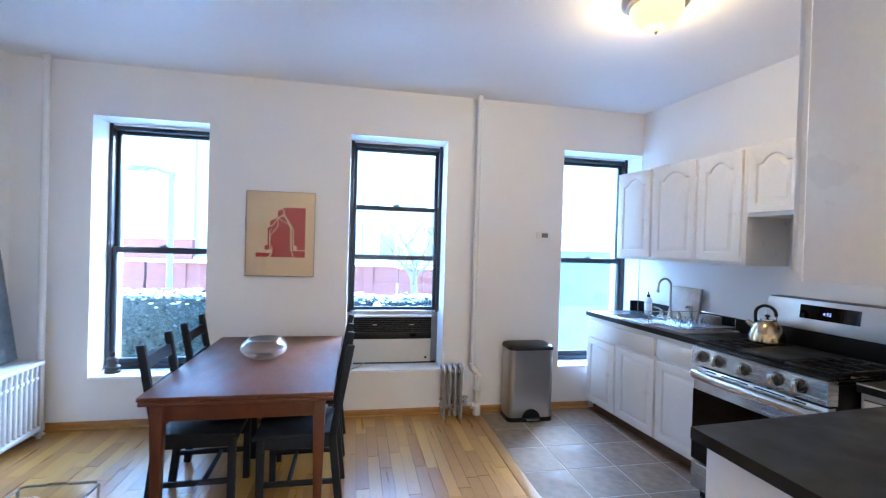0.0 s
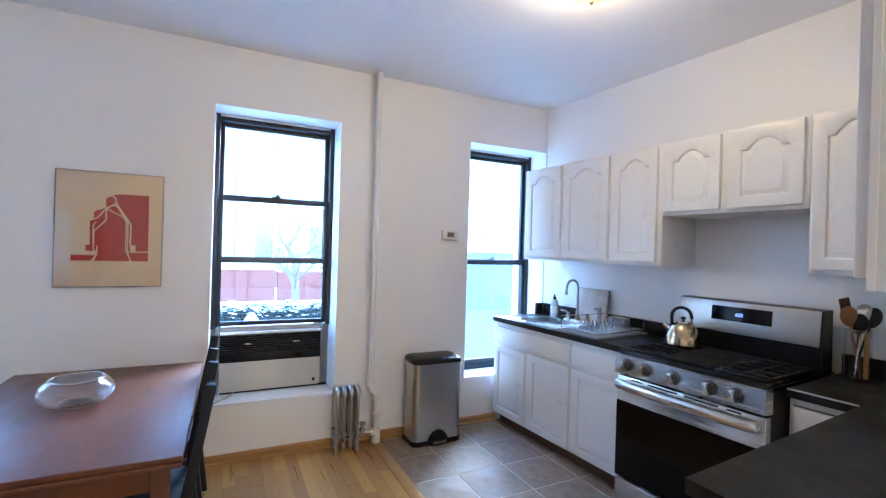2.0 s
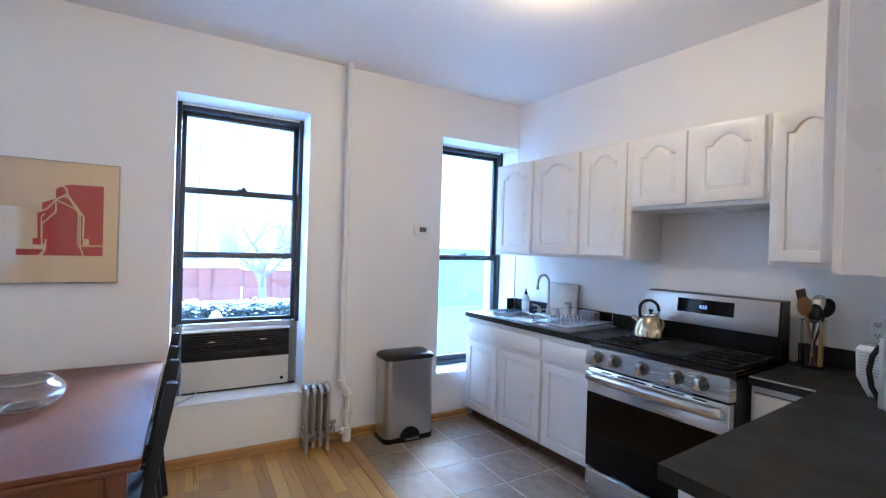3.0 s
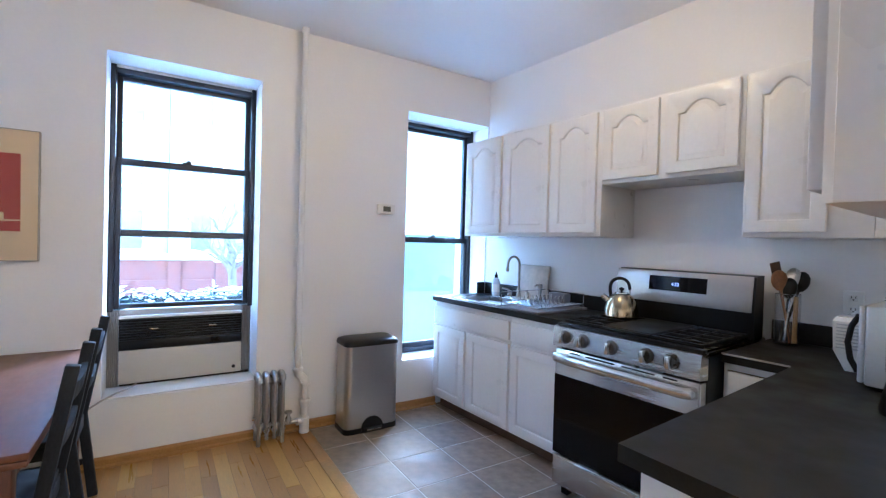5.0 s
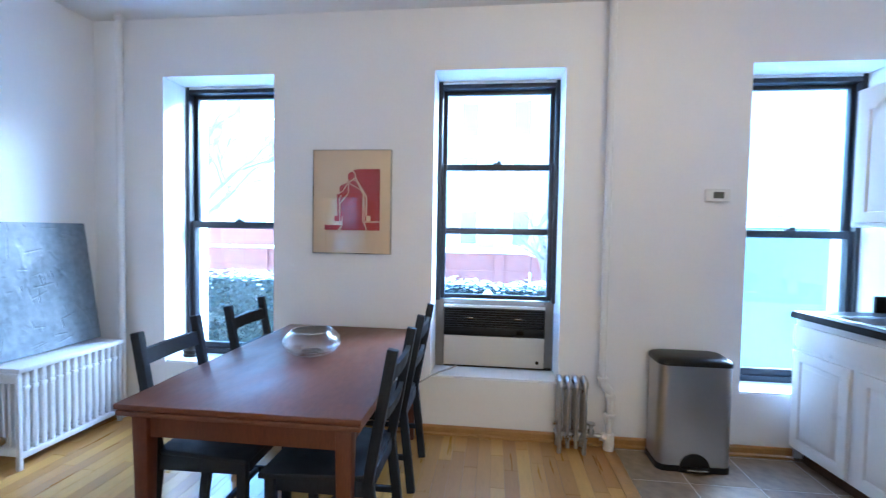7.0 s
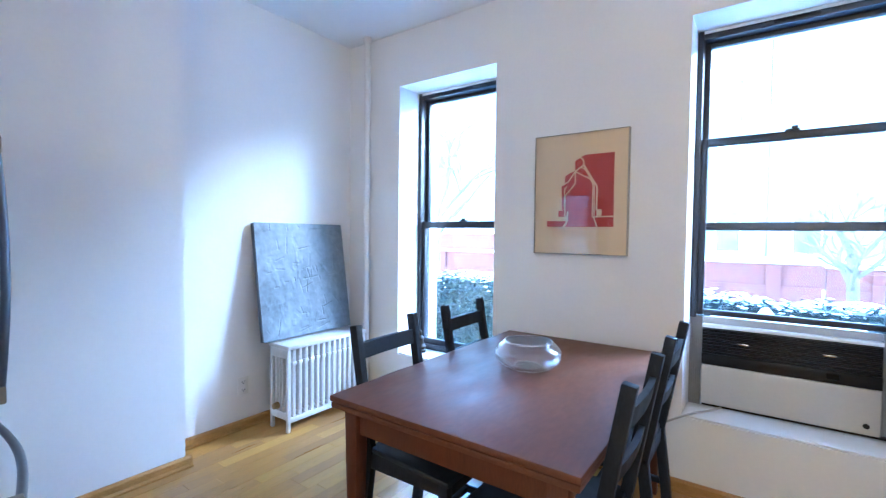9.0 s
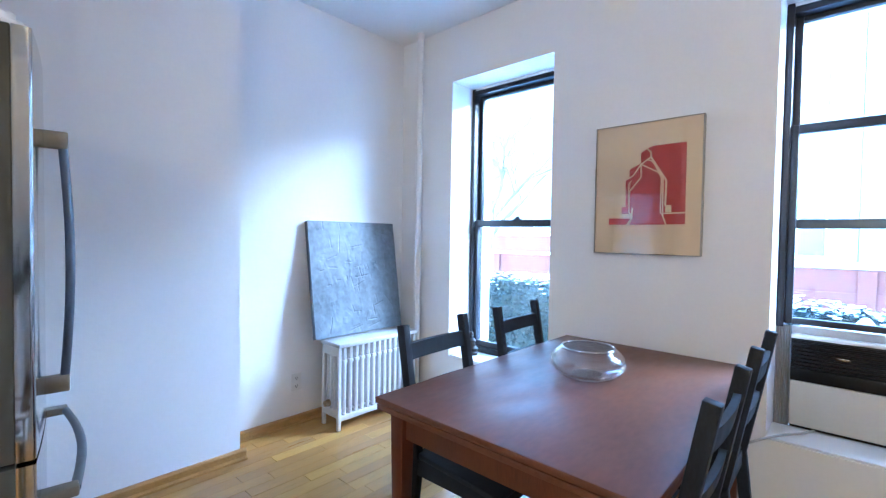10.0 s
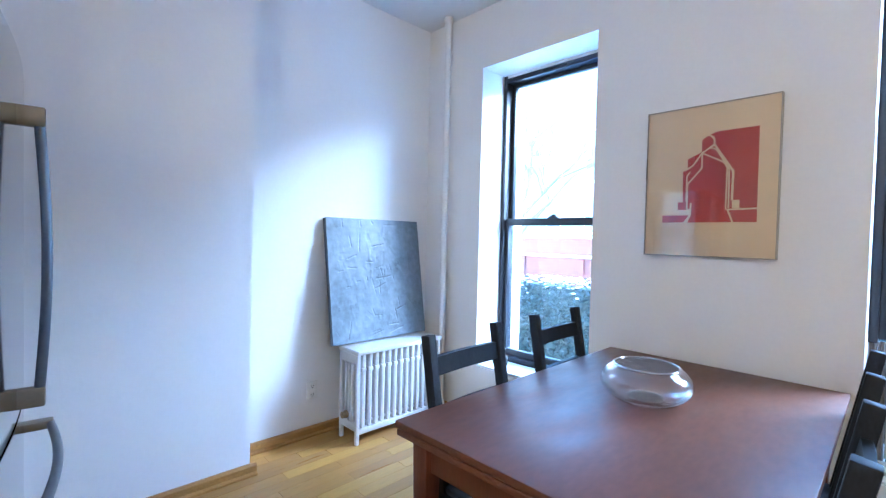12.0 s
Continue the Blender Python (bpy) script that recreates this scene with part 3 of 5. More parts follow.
def leaning_canvas():
    c = tagged(new("canvas_painting", None), "large blue-grey textured canvas leaning on the radiator", "painting")
    lean = -8.6
    c.matrix_basis = pose(-2.155, 2.985, 0.582) @ pose(0, 0, 0, 0, lean, 0)
    n = 190
    w, h = 0.755, 0.80
    rnd = random.Random(12)
    gy, gz = np.meshgrid(np.linspace(0, w, n + 1), np.linspace(0, h, n + 1), indexing="ij")
    lift = np.zeros_like(gy)
    for k in range(190):
        a = rnd.gauss(1.75, 0.25) if rnd.random() < 0.55 else rnd.gauss(0.15, 0.25)
        long, wide = rnd.uniform(0.015, 0.07), rnd.choice((0.004, 0.012, 0.020, 0.030))
        dy, dz = gy - rnd.uniform(0.02, w - 0.02), gz - rnd.uniform(0.02, h - 0.02)
        along, across = dy * math.cos(a) + dz * math.sin(a), dy * math.sin(a) - dz * math.cos(a)
        inside = np.clip(1.6 - 1.6 * np.abs(across) / wide, 0, 1) * np.clip(4 - 4 * np.abs(along) / long, 0, 1)
        lift += inside * (rnd.uniform(-0.0032, -0.0014) if wide < 0.01 else rnd.uniform(-0.0011, 0.0015))
    bm = bmesh.new()
    grid = [[bm.verts.new((float(lift[i, j]) + 0.002 * noise.noise(Vector((i * 0.04, j * 0.04, 0))), gy[i, j], gz[i, j])) for j in range(n + 1)] for i in range(n + 1)]
    for i in range(n):
        for j in range(n):
            bm.faces.new((grid[i][j], grid[i + 1][j], grid[i + 1][j + 1], grid[i][j + 1]))
    part("painted_face", bm, CANVAS, c)
    part("stretcher", boxm(-0.038, -0.003, 0.001, w - 0.001, 0.001, h - 0.001, 0.003), CANVASE, c, "dark grey canvas side")
    return c


CANVAS = mat("grey_impasto", (0.175, 0.210, 0.248), 0.40, var=0.38, scale=7, fine=22, bump=0.25, dist=0.003, rvar=0.35)
CANVASE = mat("grey_canvas_side", (0.085, 0.10, 0.12), 0.7, var=0.3, scale=8)
leaning_canvas()


def outlet(at, rz, label):
    o = thing("wall_outlet", label, "outlet", at, rz)
    part("plate", boxm(-0.036, 0.036, -0.006, 0, -0.058, 0.058, 0.003), PLASTW, o)
    for z in (-0.027, 0.027):
        s = boxm(-0.017, 0.017, -0.008, -0.005, z - 0.016, z + 0.016, 0.002)
        k = part("socket", s, PLASTW, o)
        sl = boxm(-0.009, -0.006, -0.0088, -0.0075, z - 0.002, z + 0.008)
        box(sl, 0.006, 0.009, -0.0088, -0.0075, z - 0.002, z + 0.008)
        box(sl, -0.003, 0.003, -0.0088, -0.0075, z - 0.011, z - 0.006)
        part("slot", sl, BLACKP, k)
    return o


outlet((XL, 2.93, 0.285), 90, "white double wall outlet above the baseboard")


def thermostat():
    t = thing("thermostat", "white wall thermostat with a small grey display", "thermostat", (1.922, YB, 1.610))
    part("body", boxm(-0.072, 0.072, -0.028, 0, -0.038, 0.038, 0.006), PLASTW, t)
    part("display", boxm(-0.028, 0.034, -0.0295, -0.027, -0.018, 0.022), GREYLCD, t, "grey liquid-crystal display")
    for z in (-0.012, 0.012):
        part("button", boxm(0.046, 0.060, -0.031, -0.027, z - 0.007, z + 0.007, 0.003), PLASTW, t)


GREYLCD = mat("lcd", (0.13, 0.14, 0.13), 0.25, var=0.05)
thermostat()


def figurine():
    bm = lathe(bmesh.new(), [(0.0, 0.0), (0.055, 0.0), (0.058, 0.018), (0.048, 0.026), (0.055, 0.034), (0.060, 0.05), (0.040, 0.066), (0.036, 0.09), (0.044, 0.108), (0.030, 0.122), (0.014, 0.128), (0.022, 0.142), (0.022, 0.158), (0.013, 0.170), (0.0, 0.176)], 22)
    for v in bm.verts:
        v.co.y *= 0.72
    o = tagged(new("seated_statuette", mesh_of("seated_statuette", bm, BRONZE, True)), "small dark bronze seated statuette on the window sill", "statuette")
    o.matrix_basis = pose(-1.665, 4.0, ZS + 0.0125)


figurine()


def air_conditioner():
    a = thing("air_conditioner", "beige and black window air conditioner in the lower sash opening", "air conditioner", (0.578, 4.11, ZS + 0.013))
    w, h = 0.355, 0.44
    part("case", boxm(-w + 0.006, w - 0.006, 0.012, 0.46, 0.012, h, 0.006), GREYM, a)
    part("front_panel", boxm(-w, w, -0.03, 0.012, 0.012, 0.225, 0.008), ACGREY, a, "plain beige lower panel")
    # Black strip standing for the shade in the gap under the unit.
    part("bottom_gap_shade", boxm(-w + 0.004, w + 0.05, -0.012, 0.03, -0.013, 0.011), BLACKP, a, "black strip for the shade in the gap under the unit")
    part("grille_back", boxm(-w, w, -0.012, 0.012, 0.227, h - 0.012), BLACKP, a)
    for k in range(8):
        z = 0.292 + 0.017 * k
        part("grille_slat", boxm(-w + 0.004, w - 0.004, -0.028, -0.010, z, z + 0.0075, 0.002), BLACKP, a)
    part("control_strip", boxm(-w, w, -0.029, -0.012, 0.227, 0.286, 0.003), BLACKP, a)
    part("display", boxm(0.16, 0.21, -0.0305, -0.028, 0.245, 0.272), BLACKG, a)
    part("top_trim", boxm(-w, w, -0.034, 0.012, h - 0.014, h + 0.004, 0.004), PLASTW, a, "white top edge")
    for x in (-0.17, 0.17):
        part("vent_tab", boxm(x - 0.025, x + 0.025, -0.032, -0.024, 0.350, 0.361, 0.003), CHROME, a, "small bright vent tab")
    part("knob", lathe(bmesh.new(), [(0.0, 0), (0.012, 0), (0.012, 0.006), (0.0, 0.007)], 16, m=pose(w - 0.05, -0.03, 0.055, 90)), BLACKP, a)
    for sx in (-1, 1):
        bm = bmesh.new()
        n = 12
        pl = [(sx * (w + 0.002 + 0.060 * k / n), 0.004 + (0.010 if k % 2 else 0.0)) for k in range(n + 1)]
        prism(bm, pl + [(p, q + 0.006) for p, q in reversed(pl)], -0.013, 0.479)
        part("side_curtain", bm, GREYM, a, "grey pleated side curtain", False)
    part("top_rail", boxm(-w, w, 0.0, 0.03, h + 0.005, 0.480, 0.003), GREYM, a)
    c = thing("power_cord", "grey power cord hanging from the air conditioner", "cord", (0.26, 4.0, ZS + 0.02))
    part("cord", tube(bmesh.new(), [(0.06, 0.05, 0.01), (0.02, -0.02, 0.006), (-0.04, -0.09, 0.004), (-0.10, -0.15, -0.012), (-0.18, -0.165, -0.06), (-0.28, -0.17, -0.16), (-0.36, -0.165, -0.36), (-0.37, -0.15, -0.40)], 0.0055, 8), GREYM, c)


air_conditioner()


def trash_can():
    t = thing("trash_can", "brushed steel step trash can with a black lid", "trash can", (1.740, 3.718, 0))
    w, d, h = 0.203, 0.118, 0.615

    def rr(w, d, r=0.05, n=6):
        p = []
        for cx, cy, a in ((w - r, d - r, 0), (-w + r, d - r, 90), (-w + r, -d + r, 180), (w - r, -d + r, 270)):
            p += arc(cx, cy, r, a, a + 90, n)
        return p

    part("body", prism(bmesh.new(), rr(w, d), 0.035, h), STEELT, t)
    part("base", prism(bmesh.new(), rr(w + 0.004, d + 0.004), 0.0, 0.036), BLACKP, t)
    bm = bmesh.new()
    rings = [[bm.verts.new((x, y, z - 0.008 * max(0.0, -y) / d * (z > h))) for x, y in rr(w + k, d + k)] for k, z in ((0.003, h), (0.005, h + 0.008), (0.003, h + 0.026), (-0.005, h + 0.036), (-0.025, h + 0.044), (-0.06, h + 0.047))]
    for ra, rb in zip(rings, rings[1:]):
        for i in range(len(ra)):
            bm.faces.new((ra[i], ra[(i + 1) % len(ra)], rb[(i + 1) % len(ra)], rb[i]))
    bm.faces.new(rings[-1]), bm.faces.new(list(reversed(rings[0])))
    part("lid", bm, BLACKP, t, "black plastic lid")
    m = pose(0, -d - 0.004, 0.0, 90, 0, 0)
    part("pedal_recess", prism(bmesh.new(), [(-0.088, 0.0)] + [(-x, y) for x, y in arc(0, 0.028, 0.082, 0, 180, 16)] + [(0.088, 0.0)], -0.006, 0.006, m), BLACKP, t)
    bm = prism(bmesh.new(), [(-0.075, 0)] + [(x, y) for x, y in ((-0.066, -0.026), (-0.036, -0.040), (0.0, -0.045), (0.036, -0.040), (0.066, -0.026))] + [(0.075, 0)], 0.022, 0.038)
    o = part("pedal", bm, BLACKP, t)
    o.location = (0, -d - 0.004, 0)
    part("pedal_edge", boxm(-0.056, 0.056, -d - 0.049, -d - 0.040, 0.026, 0.037, 0.003), STEELH, t)


trash_can()


def ceiling_lamp():
    l = thing("ceiling_lamp", "flush ceiling lamp with a glowing frosted glass bowl", "lamp", (1.74, 2.10, H))
    part("canopy", lathe(bmesh.new(), [(0.0, 0.0), (0.132, 0.0), (0.150, -0.018), (0.147, -0.034), (0.131, -0.040), (0.0, -0.040)], 40), NICKEL, l, "brushed nickel rim")
    g = part("shade", lathe(bmesh.new(), [(0.131, -0.040), (0.128, -0.065), (0.112, -0.105), (0.082, -0.135), (0.045, -0.152), (0.0, -0.156)], 40), LAMPG, l, "frosted glass bowl")
    g.visible_shadow = False
    part("finial", lathe(bmesh.new(), [(0.0, -0.154), (0.010, -0.156), (0.012, -0.166), (0.007, -0.174), (0.0, -0.178)], 16), NICKEL, l)
    return l


LAMPG = glow("lamp_glass", (1.0, 0.58, 0.12), 0.05)
lamp = ceiling_lamp()
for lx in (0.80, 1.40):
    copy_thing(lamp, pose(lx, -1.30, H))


# ---- kitchen ----
def kthing(name, label, category, x, y, z, rz=0, group=""):
    o = thing(name, label, category, (0, 0, 0), 0, group)
    o.matrix_basis = KITCHEN @ pose(x, y, z, 0, 0, rz)
    return o


CZ = 0.922


def panel_door(w, h, arched, t=0.02):
    """A raised-panel door in the yz-plane: y 0..w, z 0..h, its face towards -x, back at x 0."""
    m = min(0.055, w * 0.17)

    def outline(k):
        y0, y1, z0, z1 = m + k, w - m - k, m + k, h - m - k
        p = [(y0, z0), (y1, z0)]
        if arched:
            rise = min(0.055, h * 0.13)
            sh = (y1 - y0) * 0.14
            p += [(y1, z1 - rise), (y1 - sh * 0.55, z1 - rise)]
            n = 12
            for i in range(n + 1):
                u = i / n
                yy = (y1 - sh) + (y0 + sh - y1 + sh) * u
                p.append((yy, z1 - rise + rise * math.sin(math.pi * u) ** 0.8))
            p += [(y0 + sh * 0.55, z1 - rise), (y0, z1 - rise)]
        else:
            p += [(y1, z1), (y0, z1)]
        return p

    def edge(e):
        return [(e, e), (w - e, e), (w - e, h - e)] + [(min(max(y, e), w - e), h - e) for y, z in outline(0)[3:-1]] + [(e, h - e)]

    def strip(b2, loops):
        rings = [[b2.verts.new((xx, y, z)) for y, z in loop] for loop, xx in loops]
        for ra, rb in zip(rings, rings[1:]):
            for i in range(len(ra)):
                j = (i + 1) % len(ra)
                b2.faces.new((ra[i], ra[j], rb[j], rb[i]))
        return rings

    door, raised = bmesh.new(), bmesh.new()
    rings = strip(door, [(edge(0), 0), (edge(0), -t + 0.005), (edge(0.002), -t + 0.001), (edge(0.006), -t), (outline(0), -t), (outline(0.003), -t + 0.002), (outline(0.006), -t + 0.011)])
    door.faces.new(list(reversed(rings[0])))
    rings = strip(raised, [(outline(0.004), -t + 0.0115), (outline(0.011), -t + 0.011), (outline(0.031), -t - 0.002), (outline(0.034), -t - 0.0025)])
    raised.faces.new(rings[-1])
    return door, raised


def cabinet_door(parent, x, y1, y0, z0, z1, arched):
    board, raised = panel_door(y1 - y0, z1 - z0, arched)
    o = part("door", board, CABW, parent, "", True)
    part("raised_panel", raised, CABW, o, "", True)
    o.location = (x, y0, z0)
    return o


def wall_cabinet(label, y1, y0, z0, z1, doors, front=-0.365):
    c = kthing("wall_cabinet", label, "cabinet", 0, y0, z0, group="wall cabinets")
    part("body", boxm(front, 0, 0, y1 - y0 - 0.001, 0, z1 - z0, 0.002), CABW, c)
    for a, b in doors:
        cabinet_door(c, front - 0.001, a - y0, b - y0, 0.022, z1 - z0 - 0.014, True)
    return c


wall_cabinet("white wall cabinet with three arched raised-panel doors", -0.135, -1.420, 1.425, 2.185, [(-0.178, -0.566), (-0.608, -1.022), (-1.053, -1.390)])
wall_cabinet("short white wall cabinet with two arched doors over the stove", -1.421, -2.170, 1.735, 2.185, [(-1.432, -1.766), (-1.812, -2.150)])
wall_cabinet("white wall cabinet with one arched door", -2.171, -2.62, 1.425, 2.185, [(-2.188, -2.478)])
c = kthing("wall_cabinet", "tall white cabinet hanging over the peninsula", "cabinet", -1.832, -2.784, 1.437, group="wall cabinets")
part("body", boxm(0.0, 1.47, -0.34, -0.022, 0, H - 1.437, 0.002), CABW, c)
part("door", boxm(0.006, 0.42, -0.021, 0.0, 0.022, H - 1.45, 0.004), CABW, c)
part("door", boxm(0.425, 0.84, -0.021, 0.0, 0.022, H - 1.45, 0.004), CABW, c)
part("corner_strip", boxm(-0.003, -0.0005, -0.035, -0.022, 0, H - 1.437), TRIM, c)
c = kthing("wall_cabinet", "white corner wall cabinet beside the hanging cabinet", "cabinet", 0, -3.124, 1.425, group="wall cabinets")
part("body", boxm(-0.36, 0, 0, 0.503, 0, 0.76, 0.002), CABW, c)
part("light_rail", boxm(-0.37, -0.361, 0.0, 0.503, 0.0, 0.03, 0.003), CABW, c)


def base_cabinet(label, y1, y0, fronts, x=-0.545, gap=False):
    c = kthing("base_cabinet", label, "cabinet", 0, y0, 0, group="base cabinets")
    part("body", boxm(x, -0.02, 0, y1 - y0 - 0.001, 0.095, CZ - 0.04, 0.002), CABW, c)
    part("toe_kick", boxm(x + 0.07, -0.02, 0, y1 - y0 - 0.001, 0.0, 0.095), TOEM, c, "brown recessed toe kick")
    for kind, a, b, z0, z1 in fronts:
        if kind == "door":
            cabinet_door(c, x - 0.001, a - y0, b - y0, z0, z1, False)
        else:
            if gap:
                # Dark sheet, a little larger than the drawer, paints the gap's shade.
                part("drawer_gap_shade", boxm(x - 0.0035, x - 0.0008, b - y0 - 0.004, a - y0 + 0.004, z0 - 0.004, z1 + 0.004), TOEM, c, "dark sheet for the shade in the gap round the drawer")
            part("drawer_front", boxm(x - 0.021, x - 0.001, b - y0, a - y0, z0, z1, 0.005), CABW, c)
    return c


base_cabinet("white sink base cabinet with two raised-panel doors", -0.012, -0.887, [("door", -0.018, -0.408, 0.11, 0.69), ("door", -0.453, -0.878, 0.11, 0.69), ("front", -0.018, -0.875, 0.715, 0.845)])
base_cabinet("white base cabinet with one drawer and one door", -0.888, -1.418, [("door", -0.905, -1.405, 0.11, 0.69), ("front", -0.900, -1.405, 0.715, 0.845)])
base_cabinet("narrow white base cabinet between stove and peninsula", -2.195, -2.46, [("front", -2.215, -2.45, 0.715, 0.845), ("door", -2.215, -2.45, 0.11, 0.69)], -0.57, True)
c = kthing("peninsula_cabinet", "white panelled base cabinet of the kitchen peninsula", "cabinet", -1.75, -2.50, 0)
part("body", boxm(0.0, 1.15, -0.60, 0.0, 0.09, CZ - 0.04, 0.003), CABW, c)
part("end_panel", boxm(-0.018, -0.0005, -0.60, 0.005, 0.0, CZ - 0.04, 0.003), CABW, c)
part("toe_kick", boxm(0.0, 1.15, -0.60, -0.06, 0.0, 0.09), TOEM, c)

SINK = (-0.50, -0.115, -0.195, -0.735)  # x0 x1 y1 y0 of the bowl opening
bm = bmesh.new()
x0, x1, y1, y0 = SINK
rings = [[bm.verts.new((p, q, z)) for p, q in ((xa, ya), (xb, ya), (xb, yb), (xa, yb))] for xa, xb, ya, yb, z in ((-0.575, 0, -1.418, 0, CZ - 0.038), (-0.575, 0, -1.418, 0, CZ), (x0, x1, y0, y1, CZ), (x0, x1, y0, y1, CZ - 0.038))]
for ra, rb in zip(rings, rings[1:] + rings[:1]):
    for k in range(4):
        bm.faces.new((ra[k], ra[(k + 1) % 4], rb[(k + 1) % 4], rb[k]))
w = kthing("worktop", "black laminate worktop round the steel sink", "worktop", 0, 0, 0)
part("slab", bm, LAMIN, w, "", False)
part("backsplash", boxm(-0.02, 0, -1.418, -0.022, CZ, CZ + 0.098, 0.004), LAMIN, w)
part("end_splash", boxm(-0.10, -0.021, -0.02, 0.0, CZ, CZ + 0.098, 0.004), LAMIN, w)
w = kthing("worktop", "black laminate worktop on the kitchen peninsula", "worktop", 0, 0, 0)
part("slab", prism(bmesh.new(), [(0, -2.195), (-0.60, -2.195), (-0.60, -2.445), (-1.795, -2.455), (-1.84, -3.18), (0, -3.18)], CZ - 0.04, CZ), LAMIN, w, "", False)
part("edge_trim", boxm(-0.604, -0.599, -2.44, -2.195, CZ - 0.006, CZ + 0.001, 0.001), GREYM, w, "worn pale edge line")
part("backsplash", boxm(-0.02, 0, -3.18, -2.195, CZ, CZ + 0.098, 0.004), LAMIN, w)


def sink():
    s = kthing("kitchen_sink", "stainless steel drop-in sink basin", "sink", 0, 0, CZ)
    x0, x1, y1, y0 = SINK
    bm = boxm(x0 - 0.025, x0 + 0.012, y0 - 0.025, y1 + 0.025, -0.001, 0.006, 0.002)
    box(bm, x1 - 0.012, x1 + 0.06, y0 - 0.025, y1 + 0.025, -0.001, 0.006, 0.002)
    box(bm, x0 + 0.012, x1 - 0.012, y0 - 0.025, y0 + 0.012, -0.001, 0.006, 0.002)
    box(bm, x0 + 0.012, x1 - 0.012, y1 - 0.012, y1 + 0.025, -0.001, 0.006, 0.002)
    part("rim", bm, STEELH, s)
    bm = boxm(x0 + 0.008, x0 + 0.012, y0 + 0.008, y1 - 0.008, -0.17, 0.0)
    box(bm, x1 - 0.012, x1 - 0.008, y0 + 0.008, y1 - 0.008, -0.17, 0.0)
    box(bm, x0 + 0.012, x1 - 0.012, y0 + 0.008, y0 + 0.012, -0.17, 0.0)
    box(bm, x0 + 0.012, x1 - 0.012, y1 - 0.012, y1 - 0.008, -0.17, 0.0)
    box(bm, x0 + 0.008, x1 - 0.008, y0 + 0.008, y1 - 0.008, -0.175, -0.17)
    part("basin", bm, SINKS, s)
    part("drain", lathe(bmesh.new(), [(0.0, -0.169), (0.04, -0.169), (0.042, -0.167), (0.0, -0.166)], 20, ((x0 + x1) / 2, (y0 + y1) / 2, 0)), CHROME, s)
    f = kthing("faucet", "brushed nickel gooseneck kitchen faucet with two handles", "faucet", -0.085, -0.50, CZ + 0.006)
    part("base_plate", boxm(-0.025, 0.025, -0.13, 0.13, 0, 0.012, 0.006), NICKEL, f)
    pts = [(0, 0, 0.01), (0, 0, 0.265)] + [(x, 0, z) for x, z in arc(-0.064, 0.275, 0.064, 0, 165, 14)] + [(-0.132, 0, 0.245)]
    part("spout", tube(bmesh.new(), pts, 0.0095, 12), NICKEL, f)
    part("collar", lathe(bmesh.new(), [(0.0, 0.01), (0.024, 0.01), (0.019, 0.03), (0.014, 0.06), (0.015, 0.075), (0.011, 0.085), (0.0, 0.085)], 18), NICKEL, f)
    part("spout_tip", lathe(bmesh.new(), [(0.0, 0.222), (0.012, 0.222), (0.013, 0.242), (0.010, 0.252), (0.0, 0.252)], 14, (-0.132, 0, 0)), NICKEL, f)
    for y in (-0.10, 0.10):
        bm = lathe(bmesh.new(), [(0.0, 0.01), (0.02, 0.01), (0.017, 0.04), (0.012, 0.06), (0.0, 0.062)], 16, (0, y, 0))
        tube(bm, [(0, y, 0.055), (-0.02, y * 1.12, 0.07), (-0.055, y * 1.3, 0.078)], 0.0075, 8)
        part("handle", bm, NICKEL, f)
    sp = kthing("side_sprayer", "brushed nickel side sprayer beside the faucet", "sprayer", -0.095, -0.73, CZ + 0.006)
    part("sprayer", lathe(bmesh.new(), [(0.0, 0.0), (0.024, 0.0), (0.022, 0.02), (0.014, 0.03), (0.013, 0.07), (0.018, 0.10), (0.020, 0.13), (0.012, 0.142), (0.0, 0.143)], 16), NICKEL, sp)
    part("lever", tube(bmesh.new(), [(0, 0, 0.12), (-0.035, 0, 0.135), (-0.055, 0, 0.125)], 0.008, 8), NICKEL, sp)


sink()


def soap_bottle():
    s = kthing("soap_bottle", "clear plastic dish soap bottle with a black cap", "bottle", -0.085, -0.235, CZ + 0.006)
    part("bottle", lathe(bmesh.new(), [(0.0, 0.0), (0.030, 0.0), (0.033, 0.006), (0.033, 0.11), (0.026, 0.135), (0.013, 0.15), (0.0, 0.151)], 22), SOAPM, s)
    part("label", lathe(bmesh.new(), [(0.0336, 0.03), (0.0336, 0.095)], 22), PLASTW, s)
    part("cap", lathe(bmesh.new(), [(0.0, 0.15), (0.014, 0.15), (0.014, 0.172), (0.006, 0.178), (0.005, 0.198), (0.0, 0.2)], 16), BLACKP, s)


SOAPM = mat("soap", (0.62, 0.66, 0.70), 0.2, var=0.03)
soap_bottle()


def cutting_board():
    b = kthing("cutting_board", "pale marbled cutting board leaning on the backsplash", "board", -0.062, -0.47, CZ + 0.007)
    b.matrix_basis = b.matrix_basis @ pose(0, 0, 0, 0, 7, 0)
    part("board", boxm(-0.014, 0, -0.30, 0.0, 0, 0.275, 0.005), MARBLE, b)
    part("board_edge", boxm(0.0005, 0.008, -0.302, 0.002, 0, 0.278, 0.003), GREYM, b, "dark edge behind the board")


MARBLE = mat("pale_marble", (0.56, 0.50, 0.43), 0.4, var=0.16, scale=9, fine=40)
cutting_board()


